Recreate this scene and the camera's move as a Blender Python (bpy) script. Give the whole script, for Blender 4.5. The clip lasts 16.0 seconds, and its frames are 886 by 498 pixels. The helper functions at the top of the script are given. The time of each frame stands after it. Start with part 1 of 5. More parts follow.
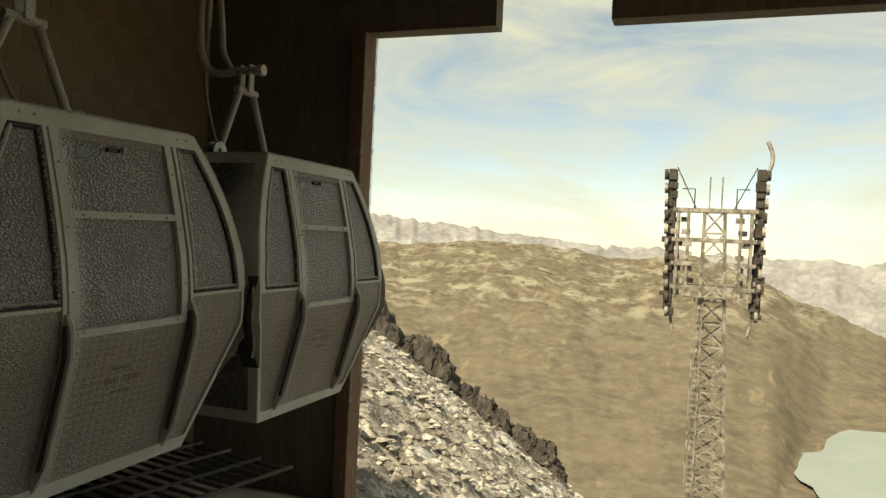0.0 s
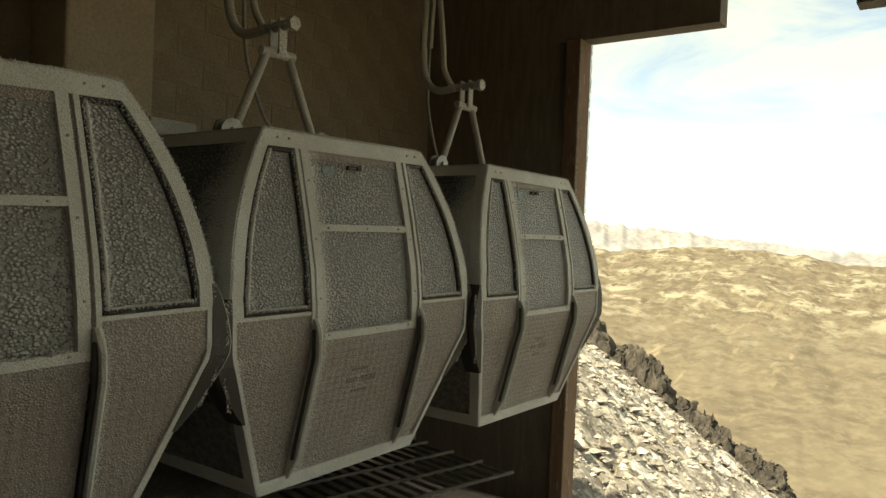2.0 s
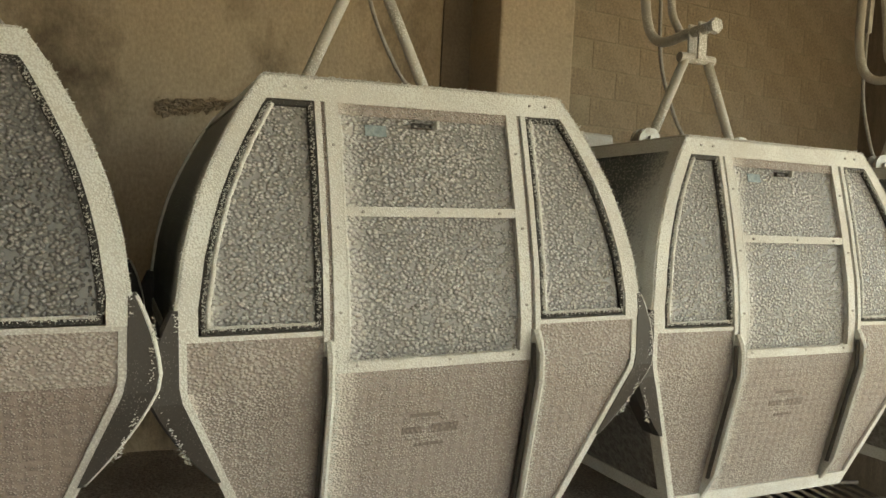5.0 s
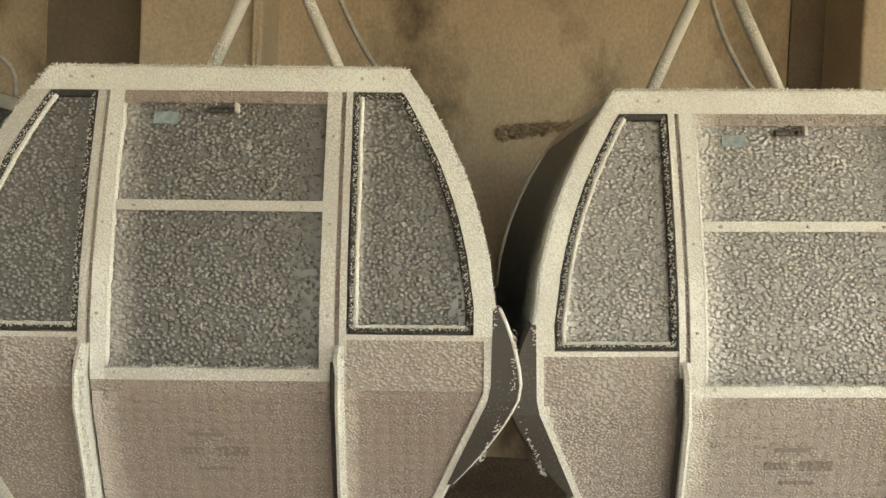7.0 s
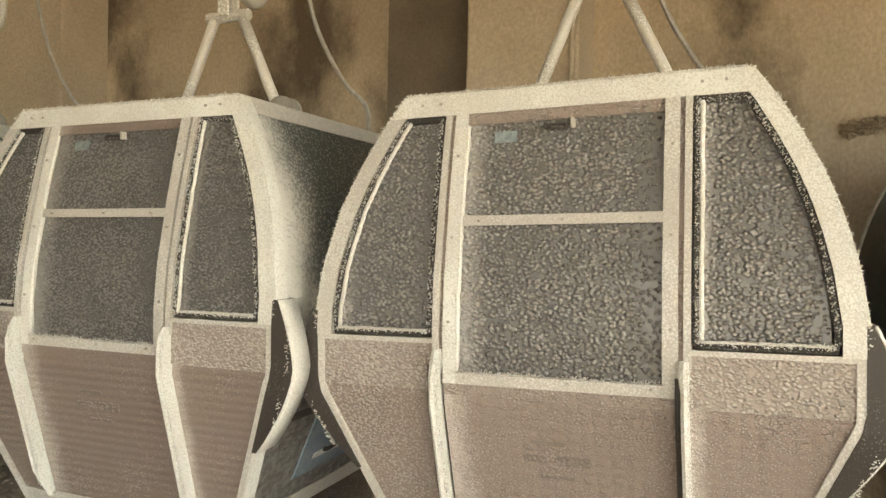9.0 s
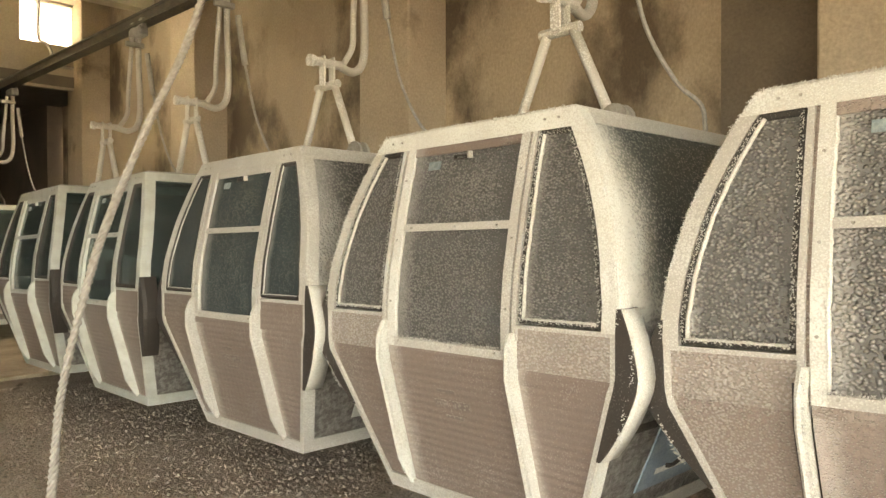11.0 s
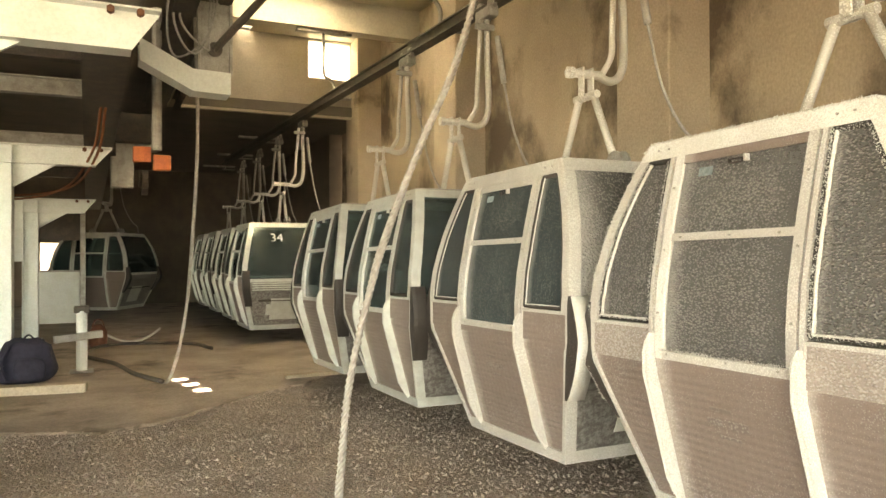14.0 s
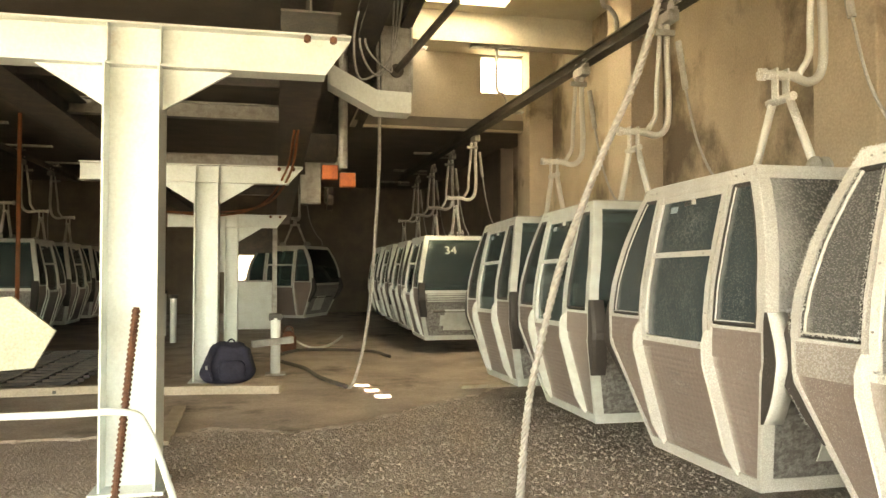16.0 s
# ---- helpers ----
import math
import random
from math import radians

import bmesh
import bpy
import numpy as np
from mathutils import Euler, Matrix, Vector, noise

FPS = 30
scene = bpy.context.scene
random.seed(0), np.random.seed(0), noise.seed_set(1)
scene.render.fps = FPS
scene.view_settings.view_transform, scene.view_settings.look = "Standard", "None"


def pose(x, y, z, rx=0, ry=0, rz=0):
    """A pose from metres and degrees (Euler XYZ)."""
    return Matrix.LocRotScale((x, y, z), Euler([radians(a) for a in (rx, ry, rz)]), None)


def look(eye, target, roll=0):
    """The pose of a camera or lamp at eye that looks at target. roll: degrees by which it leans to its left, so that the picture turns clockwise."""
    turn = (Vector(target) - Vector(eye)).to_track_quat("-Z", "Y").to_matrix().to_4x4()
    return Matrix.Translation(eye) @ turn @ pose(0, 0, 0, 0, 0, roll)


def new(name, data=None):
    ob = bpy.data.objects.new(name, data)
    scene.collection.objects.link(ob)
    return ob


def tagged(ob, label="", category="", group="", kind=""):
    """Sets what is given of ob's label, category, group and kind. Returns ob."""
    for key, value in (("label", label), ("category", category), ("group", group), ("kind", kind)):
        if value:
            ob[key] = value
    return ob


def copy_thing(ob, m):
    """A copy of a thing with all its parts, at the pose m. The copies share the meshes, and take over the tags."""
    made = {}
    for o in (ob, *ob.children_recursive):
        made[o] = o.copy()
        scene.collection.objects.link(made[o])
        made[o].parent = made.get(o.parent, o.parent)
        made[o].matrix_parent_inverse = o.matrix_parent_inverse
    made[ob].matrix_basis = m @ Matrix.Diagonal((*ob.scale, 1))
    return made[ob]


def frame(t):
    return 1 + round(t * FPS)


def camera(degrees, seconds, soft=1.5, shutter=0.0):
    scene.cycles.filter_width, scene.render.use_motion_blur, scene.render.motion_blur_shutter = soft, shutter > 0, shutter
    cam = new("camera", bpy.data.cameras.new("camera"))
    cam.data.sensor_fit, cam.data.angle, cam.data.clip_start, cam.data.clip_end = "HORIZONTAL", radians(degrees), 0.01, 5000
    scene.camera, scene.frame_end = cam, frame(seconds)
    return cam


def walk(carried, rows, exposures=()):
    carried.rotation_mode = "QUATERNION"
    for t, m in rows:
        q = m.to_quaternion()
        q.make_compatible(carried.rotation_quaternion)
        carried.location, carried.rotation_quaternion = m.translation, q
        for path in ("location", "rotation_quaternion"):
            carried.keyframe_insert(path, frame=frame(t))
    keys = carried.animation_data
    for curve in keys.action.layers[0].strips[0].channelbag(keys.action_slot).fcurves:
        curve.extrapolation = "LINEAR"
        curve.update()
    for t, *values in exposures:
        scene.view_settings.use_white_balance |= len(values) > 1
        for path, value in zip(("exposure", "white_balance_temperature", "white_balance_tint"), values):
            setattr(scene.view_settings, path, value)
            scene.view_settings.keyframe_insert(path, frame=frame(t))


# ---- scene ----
cam = camera(61.74, 16.0)
PATH = [
    (0, (2.870, 1.600, 1.654), (2.188, 3.480, 1.632), 2.68),
    (0.5, (2.855, 1.587, 1.658), (2.060, 3.422, 1.636), 2.54),
    (1, (2.840, 1.571, 1.660), (1.919, 3.346, 1.639), 2.52),
    (1.5, (2.825, 1.553, 1.663), (1.784, 3.261, 1.639), 2.51),
    (2, (2.810, 1.534, 1.665), (1.639, 3.155, 1.638), 2.27),
    (2.5, (2.795, 1.513, 1.668), (1.507, 3.043, 1.640), 2.30),
    (3, (2.779, 1.491, 1.671), (1.375, 2.914, 1.638), 2.58),
    (3.2, (2.773, 1.481, 1.673), (1.323, 2.858, 1.644), 2.37),
    (5.3, (2.701, 1.368, 1.688), (0.844, 2.106, 1.617), 3.18),
    (5.5, (2.696, 1.355, 1.688), (0.811, 2.018, 1.615), 3.27),
    (6, (2.686, 1.317, 1.685), (0.742, 1.779, 1.615), 3.53),
    (6.5, (2.673, 1.280, 1.679), (0.691, 1.540, 1.619), 2.80),
    (7, (2.659, 1.244, 1.671), (0.660, 1.288, 1.618), 2.45),
    (7.5, (2.648, 1.208, 1.664), (0.654, 1.055, 1.617), 2.21),
    (8, (2.643, 1.172, 1.659), (0.676, 0.810, 1.616), 2.11),
    (8.5, (2.648, 1.137, 1.656), (0.723, 0.594, 1.615), 1.65),
    (9, (2.658, 1.100, 1.655), (0.798, 0.368, 1.617), 1.21),
    (9.5, (2.667, 1.062, 1.655), (0.904, 0.120, 1.618), 0.71),
    (10, (2.674, 1.028, 1.654), (1.042, -0.128, 1.625), 0.27),
    (10.2, (2.677, 1.019, 1.654), (1.099, -0.209, 1.625), 0.15),
    (12.5, (2.721, 0.974, 1.644), (1.572, -0.663, 1.650), 0.24),
    (13, (2.730, 0.967, 1.640), (1.685, -0.739, 1.654), 0.37),
    (13.5, (2.739, 0.961, 1.635), (1.786, -0.797, 1.654), 0.31),
    (14, (2.751, 0.956, 1.632), (1.895, -0.851, 1.649), -0.25),
    (14.5, (2.767, 0.952, 1.631), (2.006, -0.898, 1.654), -0.22),
    (15, (2.787, 0.947, 1.630), (2.131, -0.942, 1.661), -0.30),
    (15.5, (2.809, 0.944, 1.631), (2.264, -0.980, 1.678), -0.11),
    (16, (2.831, 0.941, 1.631), (2.400, -1.011, 1.683), 0.03),
]
walk(cam, [(t, look(eye, target, roll)) for t, eye, target, roll in PATH],
     [(0.0, 0.75, 9000, 3), (1.5, 1.15, 9000, 2), (3.0, 2.1, 9200, 0), (5.5, 3.72, 8700, 8), (7.5, 4.03, 8800, 10), (9.5, 4.42, 9000, 14), (12.5, 4.75, 9300, 14), (16.0, 5.1, 9500, 11)])

# ---- light ----
SUN_EL, SUN_AZ = 51.0, 200.0          # degrees; azimuth clockwise from +y
world = bpy.data.worlds.new("sky")
scene.world = world
world.use_nodes = True
wn, wl = world.node_tree.nodes, world.node_tree.links
wn.clear()
w_out = wn.new("ShaderNodeOutputWorld")
w_bg = wn.new("ShaderNodeBackground")
w_sky = wn.new("ShaderNodeTexSky")
w_sky.sky_type = "NISHITA"
w_sky.sun_disc = False
w_sky.sun_elevation = radians(SUN_EL)
w_sky.sun_rotation = radians(SUN_AZ)
w_sky.altitude = 2500
w_sky.air_density, w_sky.dust_density, w_sky.ozone_density = 1.0, 0.4, 1.0
w_co = wn.new("ShaderNodeTexCoord")
w_map = wn.new("ShaderNodeMapping")
w_map.inputs["Rotation"].default_value = (0.0, radians(38), radians(20))
w_map.inputs["Scale"].default_value = (1.6, 2.6, 6.0)
w_no = wn.new("ShaderNodeTexNoise")
w_no.inputs["Scale"].default_value = 1.9
w_no.inputs["Detail"].default_value = 9
w_no.inputs["Roughness"].default_value = 0.6
w_no.inputs["Distortion"].default_value = 0.9
w_rmp = wn.new("ShaderNodeValToRGB")
w_rmp.color_ramp.elements[0].position, w_rmp.color_ramp.elements[1].position = 0.36, 0.70
w_rmp.color_ramp.elements[0].color = (0.18, 0.18, 0.18, 1)
w_mix = wn.new("ShaderNodeMix")
w_mix.data_type = "RGBA"
w_mix.inputs[7].default_value = (4.5, 4.9, 4.6, 1)
wl.new(w_co.outputs["Generated"], w_map.inputs["Vector"])
wl.new(w_map.outputs[0], w_no.inputs["Vector"])
wl.new(w_no.outputs["Fac"], w_rmp.inputs[0])
wl.new(w_rmp.outputs[0], w_mix.inputs[0])
wl.new(w_sky.outputs[0], w_mix.inputs[6])
wl.new(w_mix.outputs[2], w_bg.inputs[0])
w_bg.inputs[1].default_value = 0.10
wl.new(w_bg.outputs[0], w_out.inputs[0])

sun = new("sun", bpy.data.lights.new("sun", "SUN"))
sun.data.energy, sun.data.angle, sun.data.color = 4.0, radians(0.5), (1.0, 0.95, 0.87)
_az, _el = radians(SUN_AZ), radians(SUN_EL)
SUN_FROM = Vector((math.sin(_az) * math.cos(_el), math.cos(_az) * math.cos(_el), math.sin(_el)))
sun.matrix_world = look(SUN_FROM * 50, (0, 0, 0))


# ---- materials ----
def material(name, base, rough=0.6, metal=0.0, second=None, scale=4.0, spread=(0.35, 0.65), fine=60.0, fine_amount=0.25,
             bump=0.15, bump_scale=80.0, third=None, third_scale=1.2, third_spread=(0.5, 0.7), stretch=(1, 1, 1), spec=0.4, island=0.0, detail=6):
    """Two-scale procedural surface: large blotches of a second and third colour, fine grain, bump."""
    m = bpy.data.materials.new(name)
    m.use_nodes = True
    n, l = m.node_tree.nodes, m.node_tree.links
    p = n["Principled BSDF"]
    p.inputs["Roughness"].default_value = rough
    p.inputs["Metallic"].default_value = metal
    p.inputs["Specular IOR Level"].default_value = spec
    co = n.new("ShaderNodeTexCoord")
    mp = n.new("ShaderNodeMapping")
    mp.inputs["Scale"].default_value = stretch
    l.new(co.outputs["Object"], mp.inputs[0])
    col = None

    def noise_ramp(sc, lo, hi, detail=detail):
        t = n.new("ShaderNodeTexNoise")
        t.inputs["Scale"].default_value = sc
        t.inputs["Detail"].default_value = detail
        t.inputs["Roughness"].default_value = 0.62
        l.new(mp.outputs[0], t.inputs["Vector"])
        r = n.new("ShaderNodeMapRange")
        r.inputs[1].default_value, r.inputs[2].default_value = lo, hi
        l.new(t.outputs["Fac"], r.inputs[0])
        return r.outputs[0]

    def mix(fac, a, b, kind="MIX"):
        x = n.new("ShaderNodeMix")
        x.data_type, x.blend_type = "RGBA", kind
        for sock, v in ((0, fac), (6, a), (7, b)):
            if isinstance(v, (tuple, float, int)):
                x.inputs[sock].default_value = (*v, 1) if isinstance(v, tuple) else v
            else:
                l.new(v, x.inputs[sock])
        return x.outputs[2]

    col = mix(noise_ramp(scale, *spread), base, second or tuple(c * 0.75 for c in base))
    if third:
        col = mix(noise_ramp(third_scale, *third_spread), col, third)
    g = noise_ramp(fine, 0.3, 0.7, 3)
    gr = n.new("ShaderNodeMapRange")
    gr.inputs[3].default_value, gr.inputs[4].default_value = 1 - fine_amount, 1 + fine_amount * 0.4
    l.new(g, gr.inputs[0])
    col = mix(1.0, col, gr.outputs[0], "MULTIPLY")
    if island:
        geo = n.new("ShaderNodeNewGeometry")
        ir = n.new("ShaderNodeMapRange")
        ir.inputs[3].default_value, ir.inputs[4].default_value = 1 - island, 1 + island
        l.new(geo.outputs["Random Per Island"], ir.inputs[0])
        col = mix(1.0, col, ir.outputs[0], "MULTIPLY")
    l.new(col, p.inputs["Base Color"])
    if bump:
        b = n.new("ShaderNodeBump")
        b.inputs["Strength"].default_value = bump
        b.inputs["Distance"].default_value = 0.02
        l.new(noise_ramp(bump_scale, 0.2, 0.8, 5), b.inputs["Height"])
        l.new(b.outputs[0], p.inputs["Normal"])
    return m


def frosted(name, under, frost, scale, amount, rough=0.55, bump=0.6, stretch=(1, 1, 1), turn=(0, 0, 0), patch=0.25,
            edge_glow=0.0, bare=0.0, front=0.0, tread=0.0):
    """A surface overgrown with rounded grains of rime over the colour beneath.
    edge_glow: rime along the low-y edge, the bright glow there put into its colour; bare: rime thinning to the high-y
    edge; front: rime thickened towards +x;
    tread: depth of a stamped diamond pattern."""
    m = bpy.data.materials.new(name)
    m.use_nodes = True
    n, l = m.node_tree.nodes, m.node_tree.links
    p = n["Principled BSDF"]
    co = n.new("ShaderNodeTexCoord")

    def math_node(op, a, b=None):
        x = n.new("ShaderNodeMath")
        x.operation = op
        for k, v in enumerate((a, b)):
            if v is None:
                continue
            if isinstance(v, (int, float)):
                x.inputs[k].default_value = v
            else:
                l.new(v, x.inputs[k])
        return x.outputs[0]

    def ranged(v, a, b, c, d, smooth=False):
        r = n.new("ShaderNodeMapRange")
        if smooth:
            r.interpolation_type = "SMOOTHSTEP"
        for k, q in zip((1, 2, 3, 4), (a, b, c, d)):
            r.inputs[k].default_value = q
        l.new(v, r.inputs[0])
        return r.outputs[0]

    def noise_of(scale_, detail, out="Fac", vec=None):
        t = n.new("ShaderNodeTexNoise")
        t.inputs["Scale"].default_value, t.inputs["Detail"].default_value = scale_, detail
        l.new(vec or co.outputs["Object"], t.inputs["Vector"])
        return t.outputs[out]

    mp = n.new("ShaderNodeMapping")
    mp.inputs["Scale"].default_value = stretch
    mp.inputs["Rotation"].default_value = [radians(a) for a in turn]
    l.new(co.outputs["Object"], mp.inputs[0])
    add = n.new("ShaderNodeMix")
    add.data_type, add.blend_type = "RGBA", "LINEAR_LIGHT"
    add.inputs[0].default_value = 0.28 / scale
    l.new(mp.outputs[0], add.inputs[6])
    l.new(noise_of(scale * 0.7, 4, "Color", mp.outputs[0]), add.inputs[7])

    def cells(k):
        v = n.new("ShaderNodeTexVoronoi")
        v.feature = "SMOOTH_F1"
        v.inputs["Smoothness"].default_value = 0.25
        v.inputs["Scale"].default_value = scale * k
        l.new(add.outputs[2], v.inputs["Vector"])
        return v.outputs["Distance"]

    cover = ranged(noise_of(3.2, 5), 0.3, 0.7, amount - patch, amount + patch)
    gen = n.new("ShaderNodeSeparateXYZ")
    l.new(co.outputs["Generated"], gen.inputs[0])
    pale_edge = None
    # low-y edge whitened: rime plus the bright glow beside fins, put into the colour
    if edge_glow:
        pale_edge = ranged(math_node("ADD", gen.outputs[1], ranged(noise_of(14, 3), 0, 1, -0.06, 0.06)), -0.02, 0.16, edge_glow, 0.0, True)
    if front:
        obj = n.new("ShaderNodeSeparateXYZ")
        l.new(co.outputs["Object"], obj.inputs[0])
        pale_edge = ranged(math_node("ADD", obj.outputs[0], ranged(noise_of(6, 4), 0, 1, -0.12, 0.12)), 0.42, 0.86, 0.0, front, True)
    if pale_edge is not None:
        cover = math_node("ADD", cover, pale_edge)
    if bare:
        cover = math_node("SUBTRACT", cover, ranged(gen.outputs[1], 0.80, 1.0, 0.0, bare, True))
    grain = ranged(math_node("SUBTRACT", cover, cells(1.0)), -0.16, 0.34, 0.0, 1.0, True)
    big = ranged(math_node("SUBTRACT", math_node("SUBTRACT", cover, 0.30), cells(0.6)), -0.04, 0.20, 0.0, 1.0, True)
    grain = math_node("MAXIMUM", grain, big)
    um = n.new("ShaderNodeMix")
    um.data_type = "RGBA"
    l.new(noise_of(140, 2), um.inputs[0])
    um.inputs[6].default_value = (*[c * 0.75 for c in under], 1)
    um.inputs[7].default_value = (*[c * 1.25 for c in under], 1)
    mix = n.new("ShaderNodeMix")
    mix.data_type = "RGBA"
    l.new(grain, mix.inputs[0])
    l.new(um.outputs[2], mix.inputs[6])
    mix.inputs[7].default_value = (*frost, 1)
    col = mix.outputs[2]
    if pale_edge is not None:
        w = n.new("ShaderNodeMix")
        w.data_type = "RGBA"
        l.new(ranged(pale_edge, 0.0, max(edge_glow, front), 0.0, 0.9), w.inputs[0])
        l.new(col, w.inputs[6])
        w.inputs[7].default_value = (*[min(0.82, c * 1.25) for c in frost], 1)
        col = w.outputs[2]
    l.new(col, p.inputs["Base Color"])
    p.inputs["Roughness"].default_value = rough
    b = n.new("ShaderNodeBump")
    b.inputs["Strength"].default_value = bump
    b.inputs["Distance"].default_value = 0.013
    l.new(grain, b.inputs["Height"])
    if tread:
        tm, tv, tb = n.new("ShaderNodeMapping"), n.new("ShaderNodeTexVoronoi"), n.new("ShaderNodeBump")
        tm.inputs["Scale"].default_value = (0, 0.72, 1)
        tv.inputs["Randomness"].default_value = 0.2
        tv.inputs["Scale"].default_value = 26
        l.new(co.outputs["Object"], tm.inputs[0])
        l.new(tm.outputs[0], tv.inputs["Vector"])
        tb.inputs["Strength"].default_value, tb.inputs["Distance"].default_value = tread, 0.012
        l.new(ranged(tv.outputs["Distance"], 0.15, 0.6, 1.0, 0.0, True), tb.inputs["Height"])
        l.new(tb.outputs[0], b.inputs["Normal"])
    l.new(b.outputs[0], p.inputs["Normal"])
    return m


def clear_glass(name, tint, veil=0.12):
    m = bpy.data.materials.new(name)
    m.use_nodes = True
    n, l = m.node_tree.nodes, m.node_tree.links
    n.clear()
    out = n.new("ShaderNodeOutputMaterial")
    tr = n.new("ShaderNodeBsdfTransparent")
    tr.inputs[0].default_value = (*tint, 1)
    gl = n.new("ShaderNodeBsdfGlossy")
    gl.inputs["Roughness"].default_value = 0.06
    fr = n.new("ShaderNodeFresnel")
    fr.inputs[0].default_value = 1.5
    mx = n.new("ShaderNodeMixShader")
    l.new(fr.outputs[0], mx.inputs[0])
    l.new(tr.outputs[0], mx.inputs[1])
    l.new(gl.outputs[0], mx.inputs[2])
    # even pale diffuse film, standing in for reflections on the dark panes
    du = n.new("ShaderNodeBsdfDiffuse")
    du.inputs[0].default_value = (0.30, 0.37, 0.37, 1)
    m2 = n.new("ShaderNodeMixShader")
    m2.inputs[0].default_value = veil
    l.new(mx.outputs[0], m2.inputs[1])
    l.new(du.outputs[0], m2.inputs[2])
    l.new(m2.outputs[0], out.inputs[0])
    return m


def translucent(name, col):
    m = bpy.data.materials.new(name)
    m.use_nodes = True
    n, l = m.node_tree.nodes, m.node_tree.links
    n.clear()
    out, tr, df, mx = (n.new("ShaderNode" + k) for k in ("OutputMaterial", "BsdfTranslucent", "BsdfDiffuse", "MixShader"))
    tr.inputs[0].default_value = df.inputs[0].default_value = (*col, 1)
    mx.inputs[0].default_value = 0.25
    l.new(tr.outputs[0], mx.inputs[1])
    l.new(df.outputs[0], mx.inputs[2])
    l.new(mx.outputs[0], out.inputs[0])
    return m


M_MILKY = translucent("milky_plastic", (0.9, 0.88, 0.8))
M_RIME_PANE = frosted("rime_pane", (0.135, 0.134, 0.132), (0.385, 0.37, 0.355), 64, 0.52, 0.36, 1.0, (1, 0.95, 1.15), (35, 0, 0), 0.05, edge_glow=0.10, bare=0.26)
# thicker rime, with the stronger light near the mouth put into its paler colours
M_LIT_HEAVY_PANE = frosted("lit_heavily_rimed_pane", (0.26, 0.255, 0.25), (0.58, 0.565, 0.545), 64, 0.54, 0.4, 1.0, (1, 0.9, 1.2), (40, 0, 0), 0.05, edge_glow=0.10, bare=0.14)
M_MID_PANE = frosted("lightly_rimed_pane", (0.105, 0.104, 0.102), (0.29, 0.277, 0.265), 72, 0.48, 0.32, 0.9, (1, 0.9, 1.3), (20, 0, 0), 0.08, edge_glow=0.16, bare=0.25)
M_THIN_PANE = frosted("thinly_rimed_pane", (0.045, 0.060, 0.064), (0.20, 0.205, 0.20), 75, 0.30, 0.22, 0.8, (1, 0.8, 1.5), (20, 0, 0), 0.12, edge_glow=0.22, bare=0.25)
# panel likewise: more rime, and lightened for the mouth's light
M_LIT_HEAVY_PANEL = frosted("lit_heavily_rimed_panel", (0.33, 0.28, 0.255), (0.58, 0.54, 0.50), 90, 0.44, 0.6, 0.8, (1, 1, 1.3), (25, 0, 0), 0.14, edge_glow=0.24, tread=0.4)
M_RIME_PANEL = frosted("rimed_panel", (0.262, 0.208, 0.185), (0.44, 0.39, 0.36), 95, 0.36, 0.6, 0.7, (1, 1, 1.3), (25, 0, 0), 0.16, edge_glow=0.24, tread=0.4)
M_RIME_SIDE = frosted("rimed_side_panel", (0.285, 0.230, 0.205), (0.44, 0.395, 0.36), 80, 0.40, 0.6, 0.7, (1, 1, 1.3), (25, 0, 0), 0.16, tread=0.25)
M_RIME_BELT = frosted("rimed_belt", (0.33, 0.28, 0.255), (0.47, 0.43, 0.395), 72, 0.52, 0.6, 0.7, (1, 1, 1.3), (25, 0, 0), 0.12)
M_PANEL = frosted("taupe_panel", (0.215, 0.168, 0.148), (0.35, 0.305, 0.28), 90, 0.22, 0.5, 0.5, patch=0.2, edge_glow=0.34, tread=0.12)
M_SIDE = frosted("taupe_side_panel", (0.215, 0.168, 0.148), (0.33, 0.285, 0.26), 90, 0.22, 0.5, 0.5, patch=0.2, tread=0.1)
def add_ribs(m, per_metre, strength):
    """Fine horizontal ribs pressed into a sheet, on top of its grain."""
    n, l = m.node_tree.nodes, m.node_tree.links
    p = n["Principled BSDF"]
    co, w, bp = n.new("ShaderNodeTexCoord"), n.new("ShaderNodeTexWave"), n.new("ShaderNodeBump")
    w.bands_direction = "Z"
    w.inputs["Scale"].default_value = per_metre / 3.18
    w.inputs["Distortion"].default_value = 0.6
    l.new(co.outputs["Object"], w.inputs["Vector"])
    bp.inputs["Strength"].default_value = strength
    bp.inputs["Distance"].default_value = 0.006
    l.new(w.outputs["Fac"], bp.inputs["Height"])
    if p.inputs["Normal"].links:
        l.new(p.inputs["Normal"].links[0].from_socket, bp.inputs["Normal"])
    l.new(bp.outputs[0], p.inputs["Normal"])


add_ribs(M_PANEL, 26, 0.55)
add_ribs(M_SIDE, 26, 0.4)
M_RIME_ALU = frosted("rimed_aluminium", (0.45, 0.43, 0.40), (0.62, 0.61, 0.58), 110, 0.46, 0.5, 0.18, patch=0.2)
M_RIME_THICK = frosted("thick_rime", (0.585, 0.57, 0.535), (0.72, 0.73, 0.70), 130, 0.55, 0.8, 0.3)
M_ALU = material("aluminium_frame", (0.64, 0.66, 0.62), 0.35, 0.2, (0.54, 0.54, 0.50), 9, (0.4, 0.7), 120, 0.12, 0.08, 90)
M_RUBBER = frosted("bumper_rubber", (0.040, 0.034, 0.031), (0.30, 0.28, 0.26), 110, 0.12, 0.6, 0.4, patch=0.16)
M_GASKET = frosted("window_gasket", (0.03, 0.028, 0.026), (0.60, 0.60, 0.58), 120, 0.25, 0.7, 0.6, patch=0.22)
